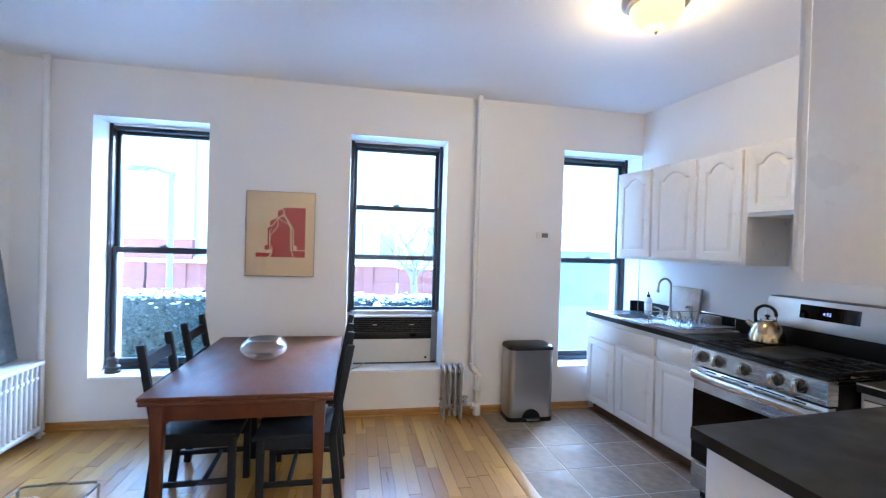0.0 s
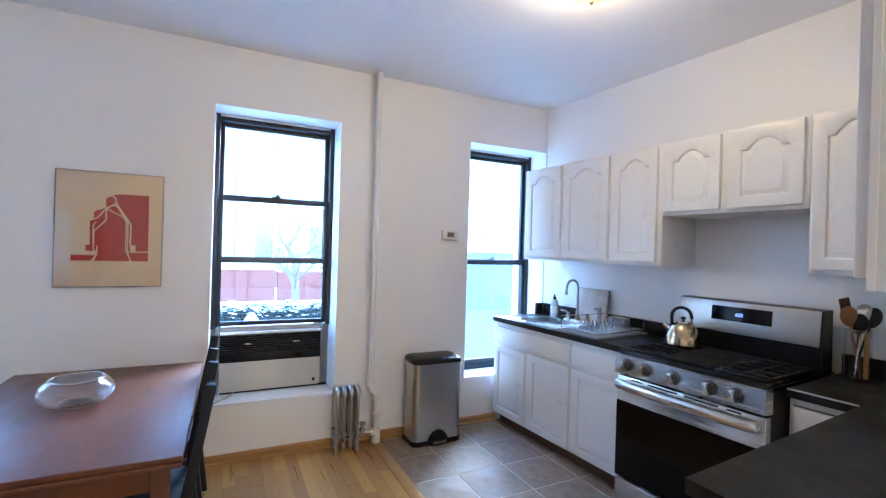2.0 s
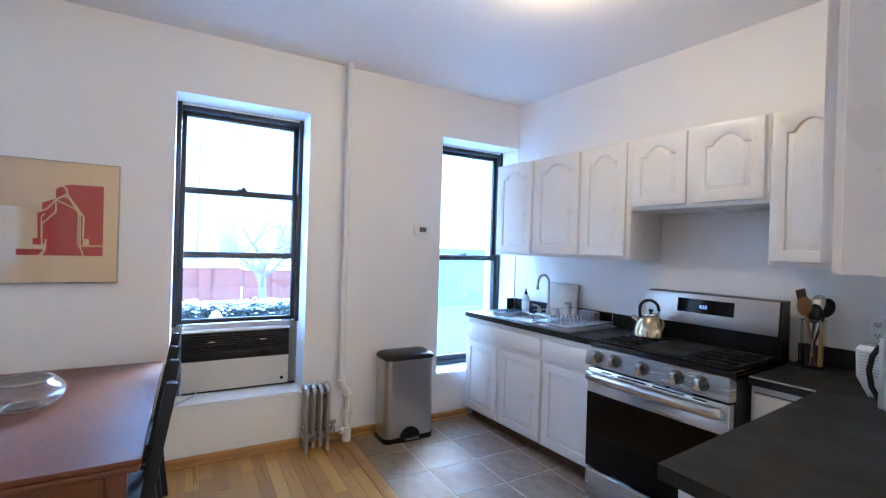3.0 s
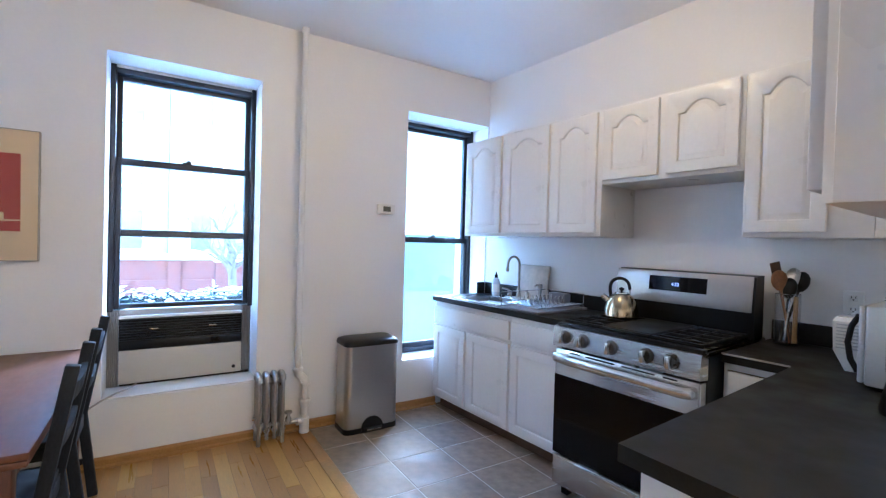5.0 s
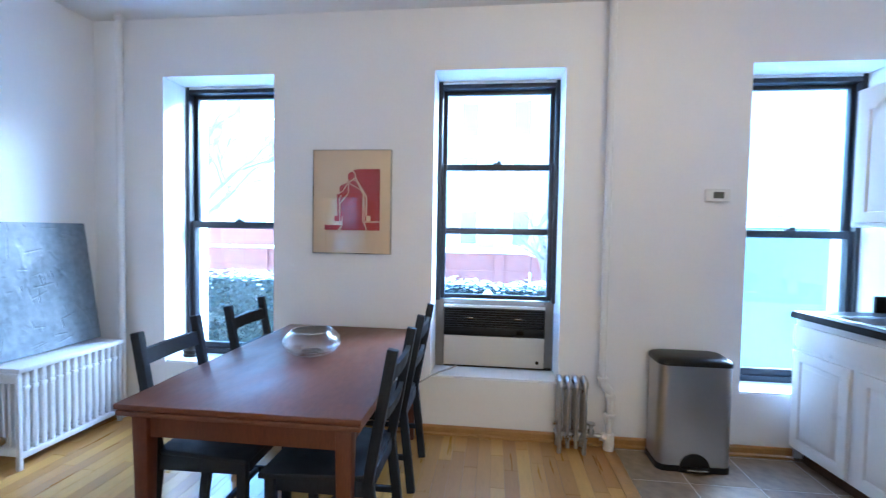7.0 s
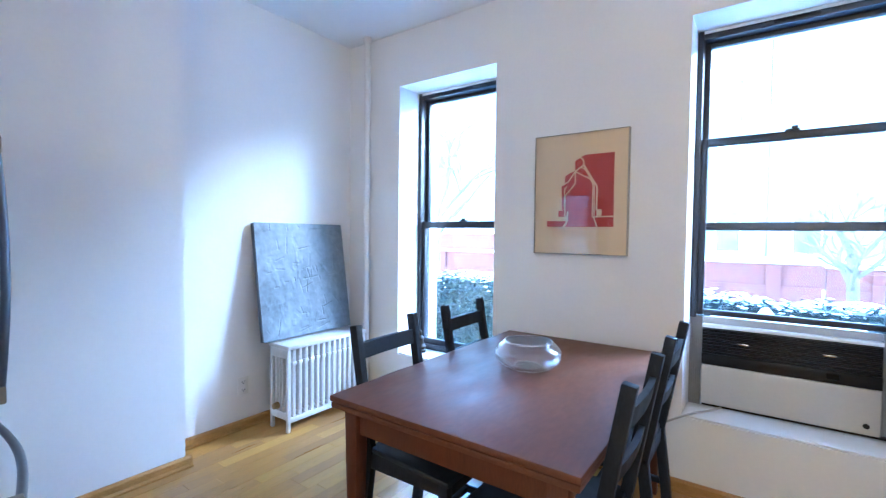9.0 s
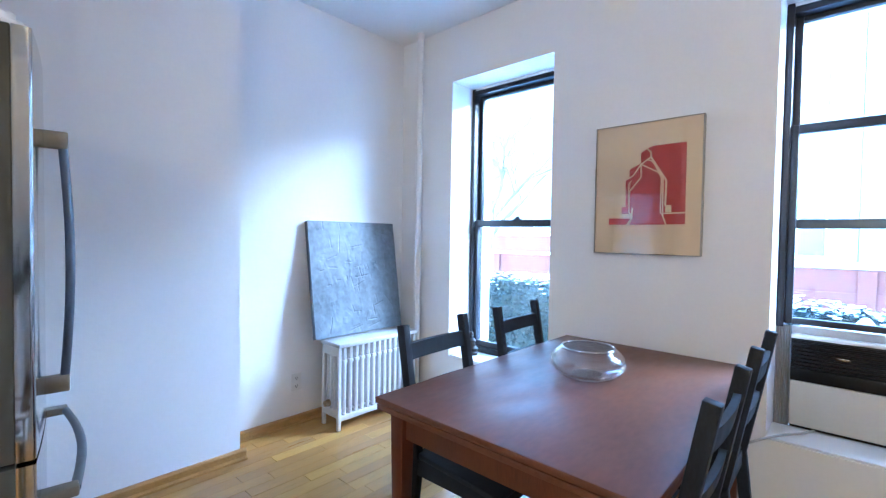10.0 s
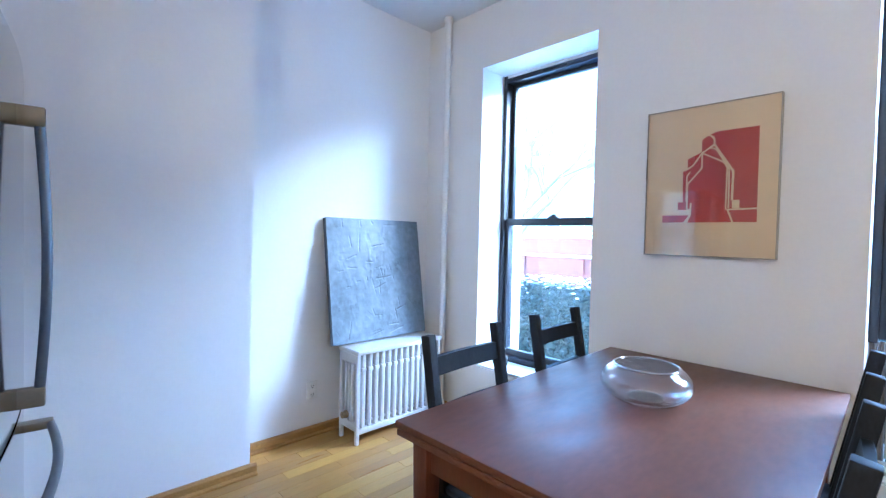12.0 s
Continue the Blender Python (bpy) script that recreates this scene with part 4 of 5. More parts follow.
def dish_rack():
    d = kthing("dish_rack", "chrome wire dish rack on a pale drip tray", "dish rack", -0.545, -1.115, CZ)
    w, l = 0.51, 0.375
    bm = boxm(0.0, w, 0.0, l, 0.0, 0.008, 0.003)
    for x0, x1, y0, y1 in ((0, 0.012, 0, l), (w - 0.012, w, 0, l), (0.012, w - 0.012, 0, 0.012), (0.012, w - 0.012, l - 0.012, l)):
        box(bm, x0, x1, y0, y1, 0.006, 0.014, 0.002)
    part("drip_tray", bm, TRAYM, d, "pale grey drip tray with a raised edge")
    part("tray_foot", boxm(0.006, w - 0.006, 0.006, l - 0.006, -0.0005, 0.003), BLACKP, d)
    for z, name in ((0.034, "lower_rim"), (0.108, "upper_rim")):
        part(name, tube(bmesh.new(), [(0.02, l - 0.02, z), (0.25, l - 0.02, z), (w - 0.02, l - 0.02, z), (w - 0.02, 0.2, z), (w - 0.02, 0.02, z)] + ([(0.25, 0.02, z), (0.02, 0.02, z)] if z < 0.05 else []), 0.004, 6, z < 0.05), CHROME, d)
    for x, y in ((0.02, l - 0.02), (w - 0.02, l - 0.02), (w - 0.02, 0.02)):
        part("corner_post", tube(bmesh.new(), [(x, y, 0.006), (x, y, 0.110)], 0.004, 6), CHROME, d)
    for k in range(12):
        x = 0.055 + k * 0.036
        part("floor_wire", tube(bmesh.new(), [(x, 0.022, 0.036), (x, l / 2, 0.034), (x, l - 0.022, 0.036)], 0.003, 6), CHROME, d)
    for k in range(9):
        x = 0.06 + k * 0.042
        for y in (0.13, 0.235):
            part("plate_loop", tube(bmesh.new(), [(x, y, 0.036), (x + 0.007, y, 0.080), (x + 0.015, y, 0.087), (x + 0.023, y, 0.080), (x + 0.030, y, 0.036)], 0.003, 6), CHROME, d)
    bx = boxm(w - 0.10, w - 0.03, 0.12, 0.27, 0.036, 0.100, 0.008)
    part("cutlery_box", bx, CUTLERY, d, "grey plastic cutlery box")


CUTLERY = mat("grey_plastic", (0.20, 0.21, 0.23), 0.35, var=0.1)
TRAYM = mat("grey_tray", (0.26, 0.265, 0.28), 0.25, var=0.1)
dish_rack()


def stove():
    s = kthing("gas_range", "stainless steel gas range with black grates and oven door", "stove", 0, -1.425, 0)
    L = -0.762  # runs towards -y
    z = 0.918
    part("body", boxm(-0.70, -0.06, L + 0.003, -0.003, 0.06, z - 0.01, 0.003), BLACKP, s)
    part("cooktop", boxm(-0.735, -0.06, L + 0.002, -0.002, z - 0.01, z + 0.012, 0.006), BLACKG, s)
    bm = bmesh.new()
    prof = [(-0.700, 0.815), (-0.772, 0.822), (-0.765, 0.925), (-0.735, 0.932), (-0.70, 0.928)]
    lo = [bm.verts.new((x, L + 0.001, q)) for x, q in prof]
    hi = [bm.verts.new((x, -0.001, q)) for x, q in prof]
    bm.faces.new(lo), bm.faces.new(list(reversed(hi)))
    for i in range(len(prof)):
        j = (i + 1) % len(prof)
        bm.faces.new((lo[i], hi[i], hi[j], lo[j]))
    panel = part("control_panel", bm, STEELH, s, "", False)
    for y in (-0.078, -0.190, -0.352, -0.528, -0.642):
        m = pose(-0.768, y, 0.877, 0, -86, 0)
        k = part("knob", lathe(bmesh.new(), [(0.0, 0.0), (0.034, 0.0), (0.035, 0.003), (0.033, 0.006), (0.031, 0.007), (0.029, 0.020), (0.026, 0.024), (0.0, 0.025)], 28, m=m), DIALM, panel, "dark dial")
        part("knob_grip", boxm(-0.818, -0.785, y - 0.011, y + 0.011, 0.849, 0.905, 0.005), STEELH, panel, "bright grip")
    door = part("oven_door", boxm(-0.752, -0.702, L + 0.004, -0.004, 0.235, 0.806, 0.006), STEELH, s)
    part("door_glass", boxm(-0.7555, -0.7505, L + 0.006, -0.006, 0.24, 0.665), BLACKG, door, "black oven window")
    hp = [(-0.752, -0.03, 0.748), (-0.792, -0.032, 0.752), (-0.803, -0.06, 0.752), (-0.810, L / 2, 0.752), (-0.803, L + 0.06, 0.752), (-0.792, L + 0.032, 0.752), (-0.752, L + 0.03, 0.748)]
    bm = bmesh.new()
    tube(bm, hp, 0.013, 12)
    for v in bm.verts:
        v.co.z = 0.765 + (v.co.z - 0.752) * 1.9
    part("door_handle", bm, STEELH, door)
    for a, b in ((-0.10, -0.16), (-0.20, -0.36), (-0.40, -0.56), (-0.60, -0.66)):
        part("vent_slot", boxm(-0.7575, -0.752, b, a, 0.792, 0.799, 0.001), BLACKP, door)
    part("drawer", boxm(-0.752, -0.702, L + 0.004, -0.004, 0.065, 0.228, 0.006), STEELH, s)
    part("drawer_lip", boxm(-0.762, -0.751, L + 0.15, -0.15, 0.205, 0.222, 0.003), STEELH, s)
    for x in (-0.68, -0.12):
        for y in (-0.05, L + 0.05):
            part("foot", boxm(x - 0.02, x + 0.02, y - 0.02, y + 0.02, 0.0, 0.06), BLACKP, s)
    # backguard
    bm = bmesh.new()
    prof = [(-0.075, 0.925), (-0.185, 0.925), (-0.195, 1.055), (-0.175, 1.232), (-0.155, 1.240), (-0.075, 1.240)]
    lo = [bm.verts.new((x, L + 0.012, q)) for x, q in prof]
    hi = [bm.verts.new((x, -0.012, q)) for x, q in prof]
    bm.faces.new(lo), bm.faces.new(list(reversed(hi)))
    for i in range(len(prof)):
        j = (i + 1) % len(prof)
        bm.faces.new((lo[i], hi[i], hi[j], lo[j]))
    bg = part("backguard", bm, BLACKP, s, "black backguard", False)
    tilt = math.degrees(math.atan2(0.02, 0.177))
    o = part("backguard_face", boxm(-0.006, 0, L + 0.022, -0.010, 0.0, 0.178, 0.002), STEELT, bg, "brushed steel face")
    o.matrix_basis = pose(-0.195, 0, 1.058) @ pose(0, 0, 0, 0, tilt, 0)
    o = part("display", boxm(-0.0085, -0.005, -0.53, -0.215, 0.068, 0.150), BLACKG, bg, "black display window")
    o.matrix_basis = pose(-0.195, 0, 1.058) @ pose(0, 0, 0, 0, tilt, 0)
    txt = bpy.data.curves.new("clock_digits", "FONT")
    txt.body, txt.size, txt.extrude, txt.align_x = "4:52", 0.026, 0.0002, "CENTER"
    tob = bpy.data.objects.new("clock_digits_curve", txt)
    scene.collection.objects.link(tob)
    dg = bpy.context.evaluated_depsgraph_get()
    me = bpy.data.meshes.new_from_object(tob.evaluated_get(dg))
    bpy.data.objects.remove(tob)
    me.materials.clear()
    me.materials.append(DIGITS)
    d = new("clock_digits", me)
    d.parent = bg
    tagged(d, "glowing blue clock digits")
    d.matrix_basis = pose(-0.195, 0, 1.058) @ pose(0, 0, 0, 0, tilt, 0) @ pose(-0.0092, -0.365, 0.098, 90, 0, -90)
    part("name_mark", boxm(-0.187, -0.1865, L + 0.05, L + 0.10, 1.085, 1.090), GREYM, bg)
    # grates, burners, griddle
    zt = z + 0.042
    part("front_lip", boxm(-0.742, -0.702, L + 0.004, -0.004, z + 0.008, z + 0.026, 0.005), BLACKP, s)
    for ya, yb in ((-0.02, -0.245), (-0.515, -0.742)):
        bm = bmesh.new()
        for x in (-0.70, -0.235):
            box(bm, x - 0.009, x + 0.009, yb, ya, zt - 0.020, zt, 0.004)
        for y in (ya - 0.008, yb + 0.008):
            box(bm, -0.70, -0.235, y - 0.008, y + 0.008, zt - 0.018, zt, 0.003)
        for k in range(5):
            x = -0.655 + k * 0.094
            box(bm, x - 0.0065, x + 0.0065, yb, ya, zt - 0.014, zt + 0.003, 0.002)
        ym = (ya + yb) / 2
        box(bm, -0.70, -0.235, ym - 0.005, ym + 0.005, zt - 0.010, zt, 0.002)
        for x in (-0.70, -0.235):
            for y in (ya - 0.008, yb + 0.008):
                box(bm, x - 0.007, x + 0.007, y - 0.007, y + 0.007, z + 0.012, zt, 0.001)
        part("grate", bm, IRON, s, "black cast-iron grate")
        for x in (-0.58, -0.35):
            part("burner", lathe(bmesh.new(), [(0.0, z + 0.012), (0.055, z + 0.012), (0.050, z + 0.022), (0.036, z + 0.024), (0.034, z + 0.032), (0.0, z + 0.034)], 22, (x, ym, 0)), IRON, s)
    bm = boxm(-0.715, -0.235, -0.510, -0.250, zt - 0.016, zt + 0.002, 0.006)
    box(bm, -0.692, -0.243, -0.502, -0.258, zt + 0.001, zt + 0.0035)
    for x in (-0.69, -0.245):
        for y in (-0.26, -0.50):
            box(bm, x - 0.008, x + 0.008, y - 0.008, y + 0.008, z + 0.012, zt - 0.011)
    part("griddle", bm, IRON, s, "flat black griddle plate")
    return s


DIALM = mat("dial_grey", (0.10, 0.10, 0.10), 0.3, metal=0.7, var=0.1)
DIGITS = glow("digit_blue", (0.45, 0.55, 1.0), 0.03)
stove()


def kettle():
    k = kthing("tea_kettle", "brushed steel whistling kettle with a black handle", "kettle", -0.340, -1.558, 0.963, 118)
    part("body", lathe(bmesh.new(), [(0.0, 0.0), (0.090, 0.0), (0.095, 0.006), (0.0945, 0.020), (0.090, 0.050), (0.081, 0.082), (0.067, 0.109), (0.048, 0.128), (0.034, 0.1345), (0.0, 0.136)], 36), KSTEEL, k)
    part("lid", lathe(bmesh.new(), [(0.0, 0.133), (0.040, 0.133), (0.036, 0.141), (0.0, 0.146)], 24), STEELH, k)
    part("lid_knob", lathe(bmesh.new(), [(0.0, 0.145), (0.006, 0.146), (0.007, 0.150), (0.015, 0.156), (0.015, 0.165), (0.0, 0.172)], 16), BLACKP, k)
    part("spout", lathe(bmesh.new(), [(0.020, 0.0), (0.018, 0.03), (0.015, 0.05), (0.012, 0.05), (0.0, 0.048)], 14, m=pose(0.068, 0, 0.085, 0, 50, 0)), STEELH, k)
    pts = [(0.058, 0, 0.112), (0.062, 0, 0.150)] + [(x, 0, z) for x, z in arc(0.010, 0.170, 0.052, 0, 175, 12)] + [(-0.044, 0, 0.160)]
    part("handle", tube(bmesh.new(), pts, 0.0095, 10), BLACKP, k)
    part("handle_post", tube(bmesh.new(), [(-0.044, 0, 0.115), (-0.044, 0, 0.165)], 0.005, 8), STEELH, k)


KSTEEL = mat("kettle_steel", (0.52, 0.44, 0.30), 0.2, metal=1.0, var=0.08, scale=4)
kettle()


def utensil_jar():
    j = kthing("utensil_jar", "clear glass jar holding wooden and metal utensils", "jar", -0.112, -2.285, CZ)
    part("jar", lathe(bmesh.new(), [(0.0, 0.0), (0.048, 0.0), (0.051, 0.008), (0.051, 0.240), (0.048, 0.240), (0.047, 0.012), (0.0, 0.011)], 28), BOWLG, j)
    facing = Vector((-0.54, -0.84, 0.0))

    def utensil(name, label, a, b, head, material, r=0.006):
        o = kthing(name, label, "utensil", -0.112, -2.285, CZ + 0.012, group="utensils in the jar")
        a, b = Vector(a), Vector(b)
        part("shaft", tube(bmesh.new(), [a, a.lerp(b, 0.5), b], r, 8), material, o)
        d = (b - a).normalized()
        n = (facing - d * facing.dot(d)).normalized()
        x = n.cross(d)
        m = Matrix(((x.x, n.x, d.x, b.x), (x.y, n.y, d.y, b.y), (x.z, n.z, d.z, b.z), (0, 0, 0, 1)))
        if head == "spatula":
            part("blade", box(bmesh.new(), -0.025, 0.025, -0.003, 0.003, -0.01, 0.062, 0.003), material, o).matrix_basis = m
        elif head:
            w = 0.034 if head == "spoon" else 0.042
            part("bowl", lathe(bmesh.new(), [(0.0, -0.02), (w * 0.5, -0.012), (w * 0.9, 0.012), (w, 0.035), (w * 0.85, 0.060), (w * 0.5, 0.076), (0.0, 0.082)], 18), material, o).matrix_basis = m @ Matrix.Diagonal((1, 0.35, 1, 1))

    utensil("spatula", "dark wooden spatula standing in the jar", (0.012, -0.015, 0.0), (-0.048, 0.032, 0.318), "spatula", WOODD)
    utensil("wooden_spoon", "brown wooden spoon standing in the jar", (0.015, -0.010, 0.0), (-0.044, 0.018, 0.262), "ladle", WOODM)
    utensil("serving_spoon", "black nylon serving spoon standing in the jar", (0.004, 0.008, 0.0), (-0.006, -0.004, 0.225), "ladle", BLACKP, 0.006)
    utensil("ladle", "steel ladle standing in the jar", (-0.012, 0.012, 0.0), (0.020, -0.010, 0.272), "ladle", STEELH, 0.005)
    utensil("serving_spoon", "black nylon serving spoon leaning in the jar", (-0.018, 0.018, 0.0), (0.050, -0.030, 0.257), "ladle", BLACKP, 0.006)
    utensil("wooden_spoon", "pale wooden handle leaning in the jar", (0.0, -0.030, 0.0), (0.022, -0.026, 0.215), "", WOODY, 0.010)
    utensil("steel_fork", "steel fork leaning in the jar", (-0.032, 0.0, 0.0), (-0.016, -0.012, 0.195), "", STEELH, 0.004)
    part("lid_ring", tube(bmesh.new(), [(0.0495 * math.cos(k * math.pi / 12), 0.0495 * math.sin(k * math.pi / 12), 0.240) for k in range(24)], 0.0022, 6, True), RIMG, j, "rounded glass rim")


WOODD = mat("dark_utensil_wood", (0.075, 0.032, 0.014), 0.5, var=0.3)
WOODM = mat("brown_utensil_wood", (0.28, 0.12, 0.04), 0.5, var=0.3)
WOODY = mat("pale_utensil_wood", (0.45, 0.27, 0.10), 0.5, var=0.2)
utensil_jar()


MWX, MWY = -0.76, -2.655  # the microwave's front corner on the worktop


def microwave():
    m = kthing("microwave", "silver countertop microwave with a dark curved handle", "microwave", MWX, MWY - 0.388, CZ)
    part("case", boxm(0.0, 0.46, 0.0, 0.37, 0.015, 0.275, 0.010), SILVERP, m)
    part("door", boxm(0.012, 0.35, 0.371, 0.388, 0.02, 0.27, 0.006), SILVERP, m)
    part("control_panel", boxm(0.355, 0.45, 0.371, 0.386, 0.02, 0.27, 0.004), BLACKP, m)
    part("window", boxm(0.05, 0.31, 0.3885, 0.390, 0.06, 0.23), BLACKG, m)
    part("handle", tube(bmesh.new(), [(0.03, 0.388, 0.05), (0.03, 0.408, 0.09), (0.03, 0.416, 0.145), (0.03, 0.408, 0.20), (0.03, 0.388, 0.24)], 0.009, 10), BLACKP, m)
    for x in (0.04, 0.42):
        for y in (0.05, 0.33):
            part("foot", lathe(bmesh.new(), [(0.0, 0.0), (0.014, 0.0), (0.014, 0.016), (0.0, 0.016)], 12, (x, y, 0)), BLACKP, m)
    t = kthing("coffee_maker", "chrome coffee maker with a black base and lid", "coffee maker", -0.965, -2.832, CZ)
    part("base", lathe(bmesh.new(), [(0.0, 0.0), (0.086, 0.0), (0.088, 0.012), (0.080, 0.060), (0.070, 0.110), (0.0, 0.112)], 32), BLACKP, t, "black plastic base")
    part("body", lathe(bmesh.new(), [(0.0, 0.110), (0.072, 0.110), (0.077, 0.118), (0.077, 0.300), (0.073, 0.312), (0.0, 0.312)], 36), CHROME, t)
    part("lid", lathe(bmesh.new(), [(0.0, 0.311), (0.080, 0.311), (0.082, 0.320), (0.074, 0.334), (0.030, 0.342), (0.0, 0.343)], 32), BLACKP, t, "black lid")
    part("handle", tube(bmesh.new(), [(0.07, -0.01, 0.285), (0.105, -0.02, 0.280), (0.118, -0.022, 0.225), (0.105, -0.02, 0.150), (0.07, -0.01, 0.140)], 0.009, 10), BLACKP, t)
    g = kthing("small_appliance", "small white ribbed appliance with a tapered foot", "appliance", MWX + 0.31, MWY + 0.062, CZ)
    bm = bmesh.new()
    rings = [[bm.verts.new((sx * a, sy * b, z)) for sx, sy in ((-1, -1), (1, -1), (1, 1), (-1, 1))] for a, b, z in ((0.045, 0.018, 0.0), (0.050, 0.022, 0.012), (0.062, 0.050, 0.075), (0.064, 0.054, 0.185), (0.056, 0.046, 0.200))]
    for ra, rb in zip(rings, rings[1:]):
        for i in range(4):
            bm.faces.new((ra[i], ra[(i + 1) % 4], rb[(i + 1) % 4], rb[i]))
    bm.faces.new(list(reversed(rings[0]))), bm.faces.new(rings[-1])
    part("shell", bm, PLASTW, g, "", False)
    for k in range(8):
        part("rib", boxm(-0.068, -0.0625, -0.042, 0.042, 0.085 + k * 0.0125, 0.090 + k * 0.0125, 0.001), SILVERP, g)
    part("top_cap", boxm(-0.050, 0.050, -0.040, 0.040, 0.1995, 0.206, 0.003), CHROME, g, "bright top plate")
    c = kthing("power_cord", "black appliance cord lying on the worktop", "cord", -0.10, -2.60, CZ + 0.006)
    part("cord", tube(bmesh.new(), [(-0.12, -0.05, 0.004), (-0.14, 0.05, 0.0), (-0.08, 0.10, 0.0), (-0.03, 0.08, 0.03), (0.08, 0.09, 0.16)], 0.004, 8), BLACKP, c)


SILVERP = mat("silver_plastic", (0.55, 0.55, 0.56), 0.35, metal=0.3, var=0.05)
microwave()
o = outlet((0, 0, 0), 0, "white double wall outlet above the worktop")
o.matrix_basis = KITCHEN @ pose(0, -2.50, 1.135, 0, 0, 90 + 180)


def refrigerator():
    f = thing("refrigerator", "stainless steel bottom-freezer refrigerator with curved bar handles", "refrigerator", (-0.976, 1.522, 0), -5.4)
    w, d, h, zs = 0.90, 0.64, 1.745, 0.735
    part("cabinet", boxm(-w, 0, -d, -0.085, 0.02, h - 0.02, 0.006), FRSIDE, f)
    part("gasket", boxm(-w + 0.012, -0.012, -0.086, -0.070, 0.06, h - 0.03), BLACKP, f)

    def front(z0, z1):
        n = 14
        poly = [(-w, -0.040), (0.0, -0.040)] + arc(-0.010, -0.014, 0.010, 0, 85, 8)
        for i in range(n + 1):
            u = 0.016 + 0.984 * i / n
            poly.append((-w * u, -0.004 + 0.020 * math.sin(math.pi * max(0.0, u - 0.016) / 0.984) ** 0.9))
        return prism(bmesh.new(), poly, z0, z1)

    up = part("upper_door", boxm(-w, 0.0, -0.068, -0.0405, zs + 0.006, h, 0.004), FRSIDE, f, "door side, darkened for the dim room it mirrors")
    part("door_skin", front(zs + 0.006, h), FRSTEEL, up, "brushed steel door front")
    lo = part("freezer_drawer", boxm(-w, 0.0, -0.068, -0.0405, 0.08, zs - 0.006, 0.004), FRSIDE, f, "drawer side, darkened for the dim room it mirrors")
    part("drawer_skin", front(0.08, zs - 0.006), FRSTEEL, lo, "brushed steel drawer front")
    hx = -0.452
    yb = 0.012
    bm = bmesh.new()
    n = 12
    pts = []
    for i in range(n + 1):
        u = i / n
        pts.append((hx, yb + 0.047 + 0.018 * math.sin(math.pi * u), 0.785 + 0.785 * u))
    tube(bm, pts, 0.0125, 10)
    part("handle_bar", bm, BARM, up)
    for z in (0.780, 1.548):
        part("handle_mount", boxm(hx - 0.015, hx + 0.015, yb - 0.004, yb + 0.062, z - 0.012, z + 0.042, 0.005), MOUNTM, up)
    bm = bmesh.new()
    pts = [(-0.10 - (w - 0.20) * i / n, 0.02 + 0.050 + 0.030 * math.sin(math.pi * i / n), 0.60) for i in range(n + 1)]
    tube(bm, pts, 0.0125, 10)
    part("handle_bar", bm, BARM, lo)
    for x in (-0.10, -w + 0.10):
        part("handle_mount", boxm(x - 0.022, x + 0.022, 0.0, 0.078, 0.586, 0.614, 0.005), MOUNTM, lo)
    bm = boxm(-0.085, -0.01, -0.13, -0.02, h, h + 0.012, 0.003)
    lathe(bm, [(0.0, h + 0.012), (0.018, h + 0.012), (0.018, h + 0.030), (0.0, h + 0.032)], 16, (-0.035, -0.05, 0))
    part("hinge_cover", bm, PLASTW, f, "pale hinge cover")
    part("base_grille", boxm(-w + 0.01, -0.01, -0.10, -0.075, 0.0, 0.075), BLACKP, f)


# Steel sides, with the dark room they mirror put into the colour.
FRSIDE = mat("fridge_side_dark_reflection", (0.060, 0.058, 0.047), 0.42, metal=0.2, var=0.1, scale=2, stretch=(1, 1, 0.4))
BARM = mat("dark_handle_steel", (0.16, 0.175, 0.205), 0.34, metal=1.0, var=0.05, bump=0.0)
MOUNTM = mat("olive_handle_mount", (0.25, 0.22, 0.165), 0.4, metal=0.8, var=0.08)
FRSTEEL = mat("fridge_steel", (0.50, 0.50, 0.50), 0.08, metal=1.0, var=0.04, bump=0.0)
refrigerator()


def serving_cart():
    t = thing("serving_cart", "small white serving cart with a thin bent metal rail", "cart", (-0.61, 1.355, 0))
    for name, z in (("tray", 0.695), ("lower_shelf", 0.25)):
        part(name, boxm(-0.105, 0.105, -0.20, 0.135, z, z + 0.02, 0.006), TRIM, t)
    r = [(-0.103, -0.19, 0.715), (-0.103, -0.19, 0.75), (-0.103, -0.175, 0.76), (-0.103, 0.125, 0.76), (-0.09, 0.14, 0.76), (0.09, 0.14, 0.76), (0.103, 0.125, 0.76), (0.103, -0.175, 0.76), (0.103, -0.19, 0.75), (0.103, -0.19, 0.715)]
    part("rail", tube(bmesh.new(), r, 0.004, 8), NICKEL, t, "thin dull metal rail")
    for x in (-0.103, 0.103):
        part("rail_post", tube(bmesh.new(), [(x, 0.125, 0.71), (x, 0.125, 0.76)], 0.004, 8), NICKEL, t)
        for y in (-0.18, 0.11):
            part("leg", tube(bmesh.new(), [(x * 0.9, y, 0.0), (x * 0.9, y, 0.695)], 0.009, 8), NICKEL, t)
    c = thing("folded_cloth", "white and purple folded cloth on the serving cart", "cloth", (-0.68, 1.36, 0.7155))
    part("cloth", boxm(-0.035, 0.035, -0.12, 0.11, 0, 0.03, 0.012, 3), CLOTH, c)
    part("stripe", boxm(-0.015, 0.022, -0.11, 0.095, 0.0295, 0.0312, 0.0005), PURPLE, c, "purple patch")


CLOTH = mat("white_cloth", (0.66, 0.60, 0.60), 0.9, var=0.1, fine=300, bump=0.4)
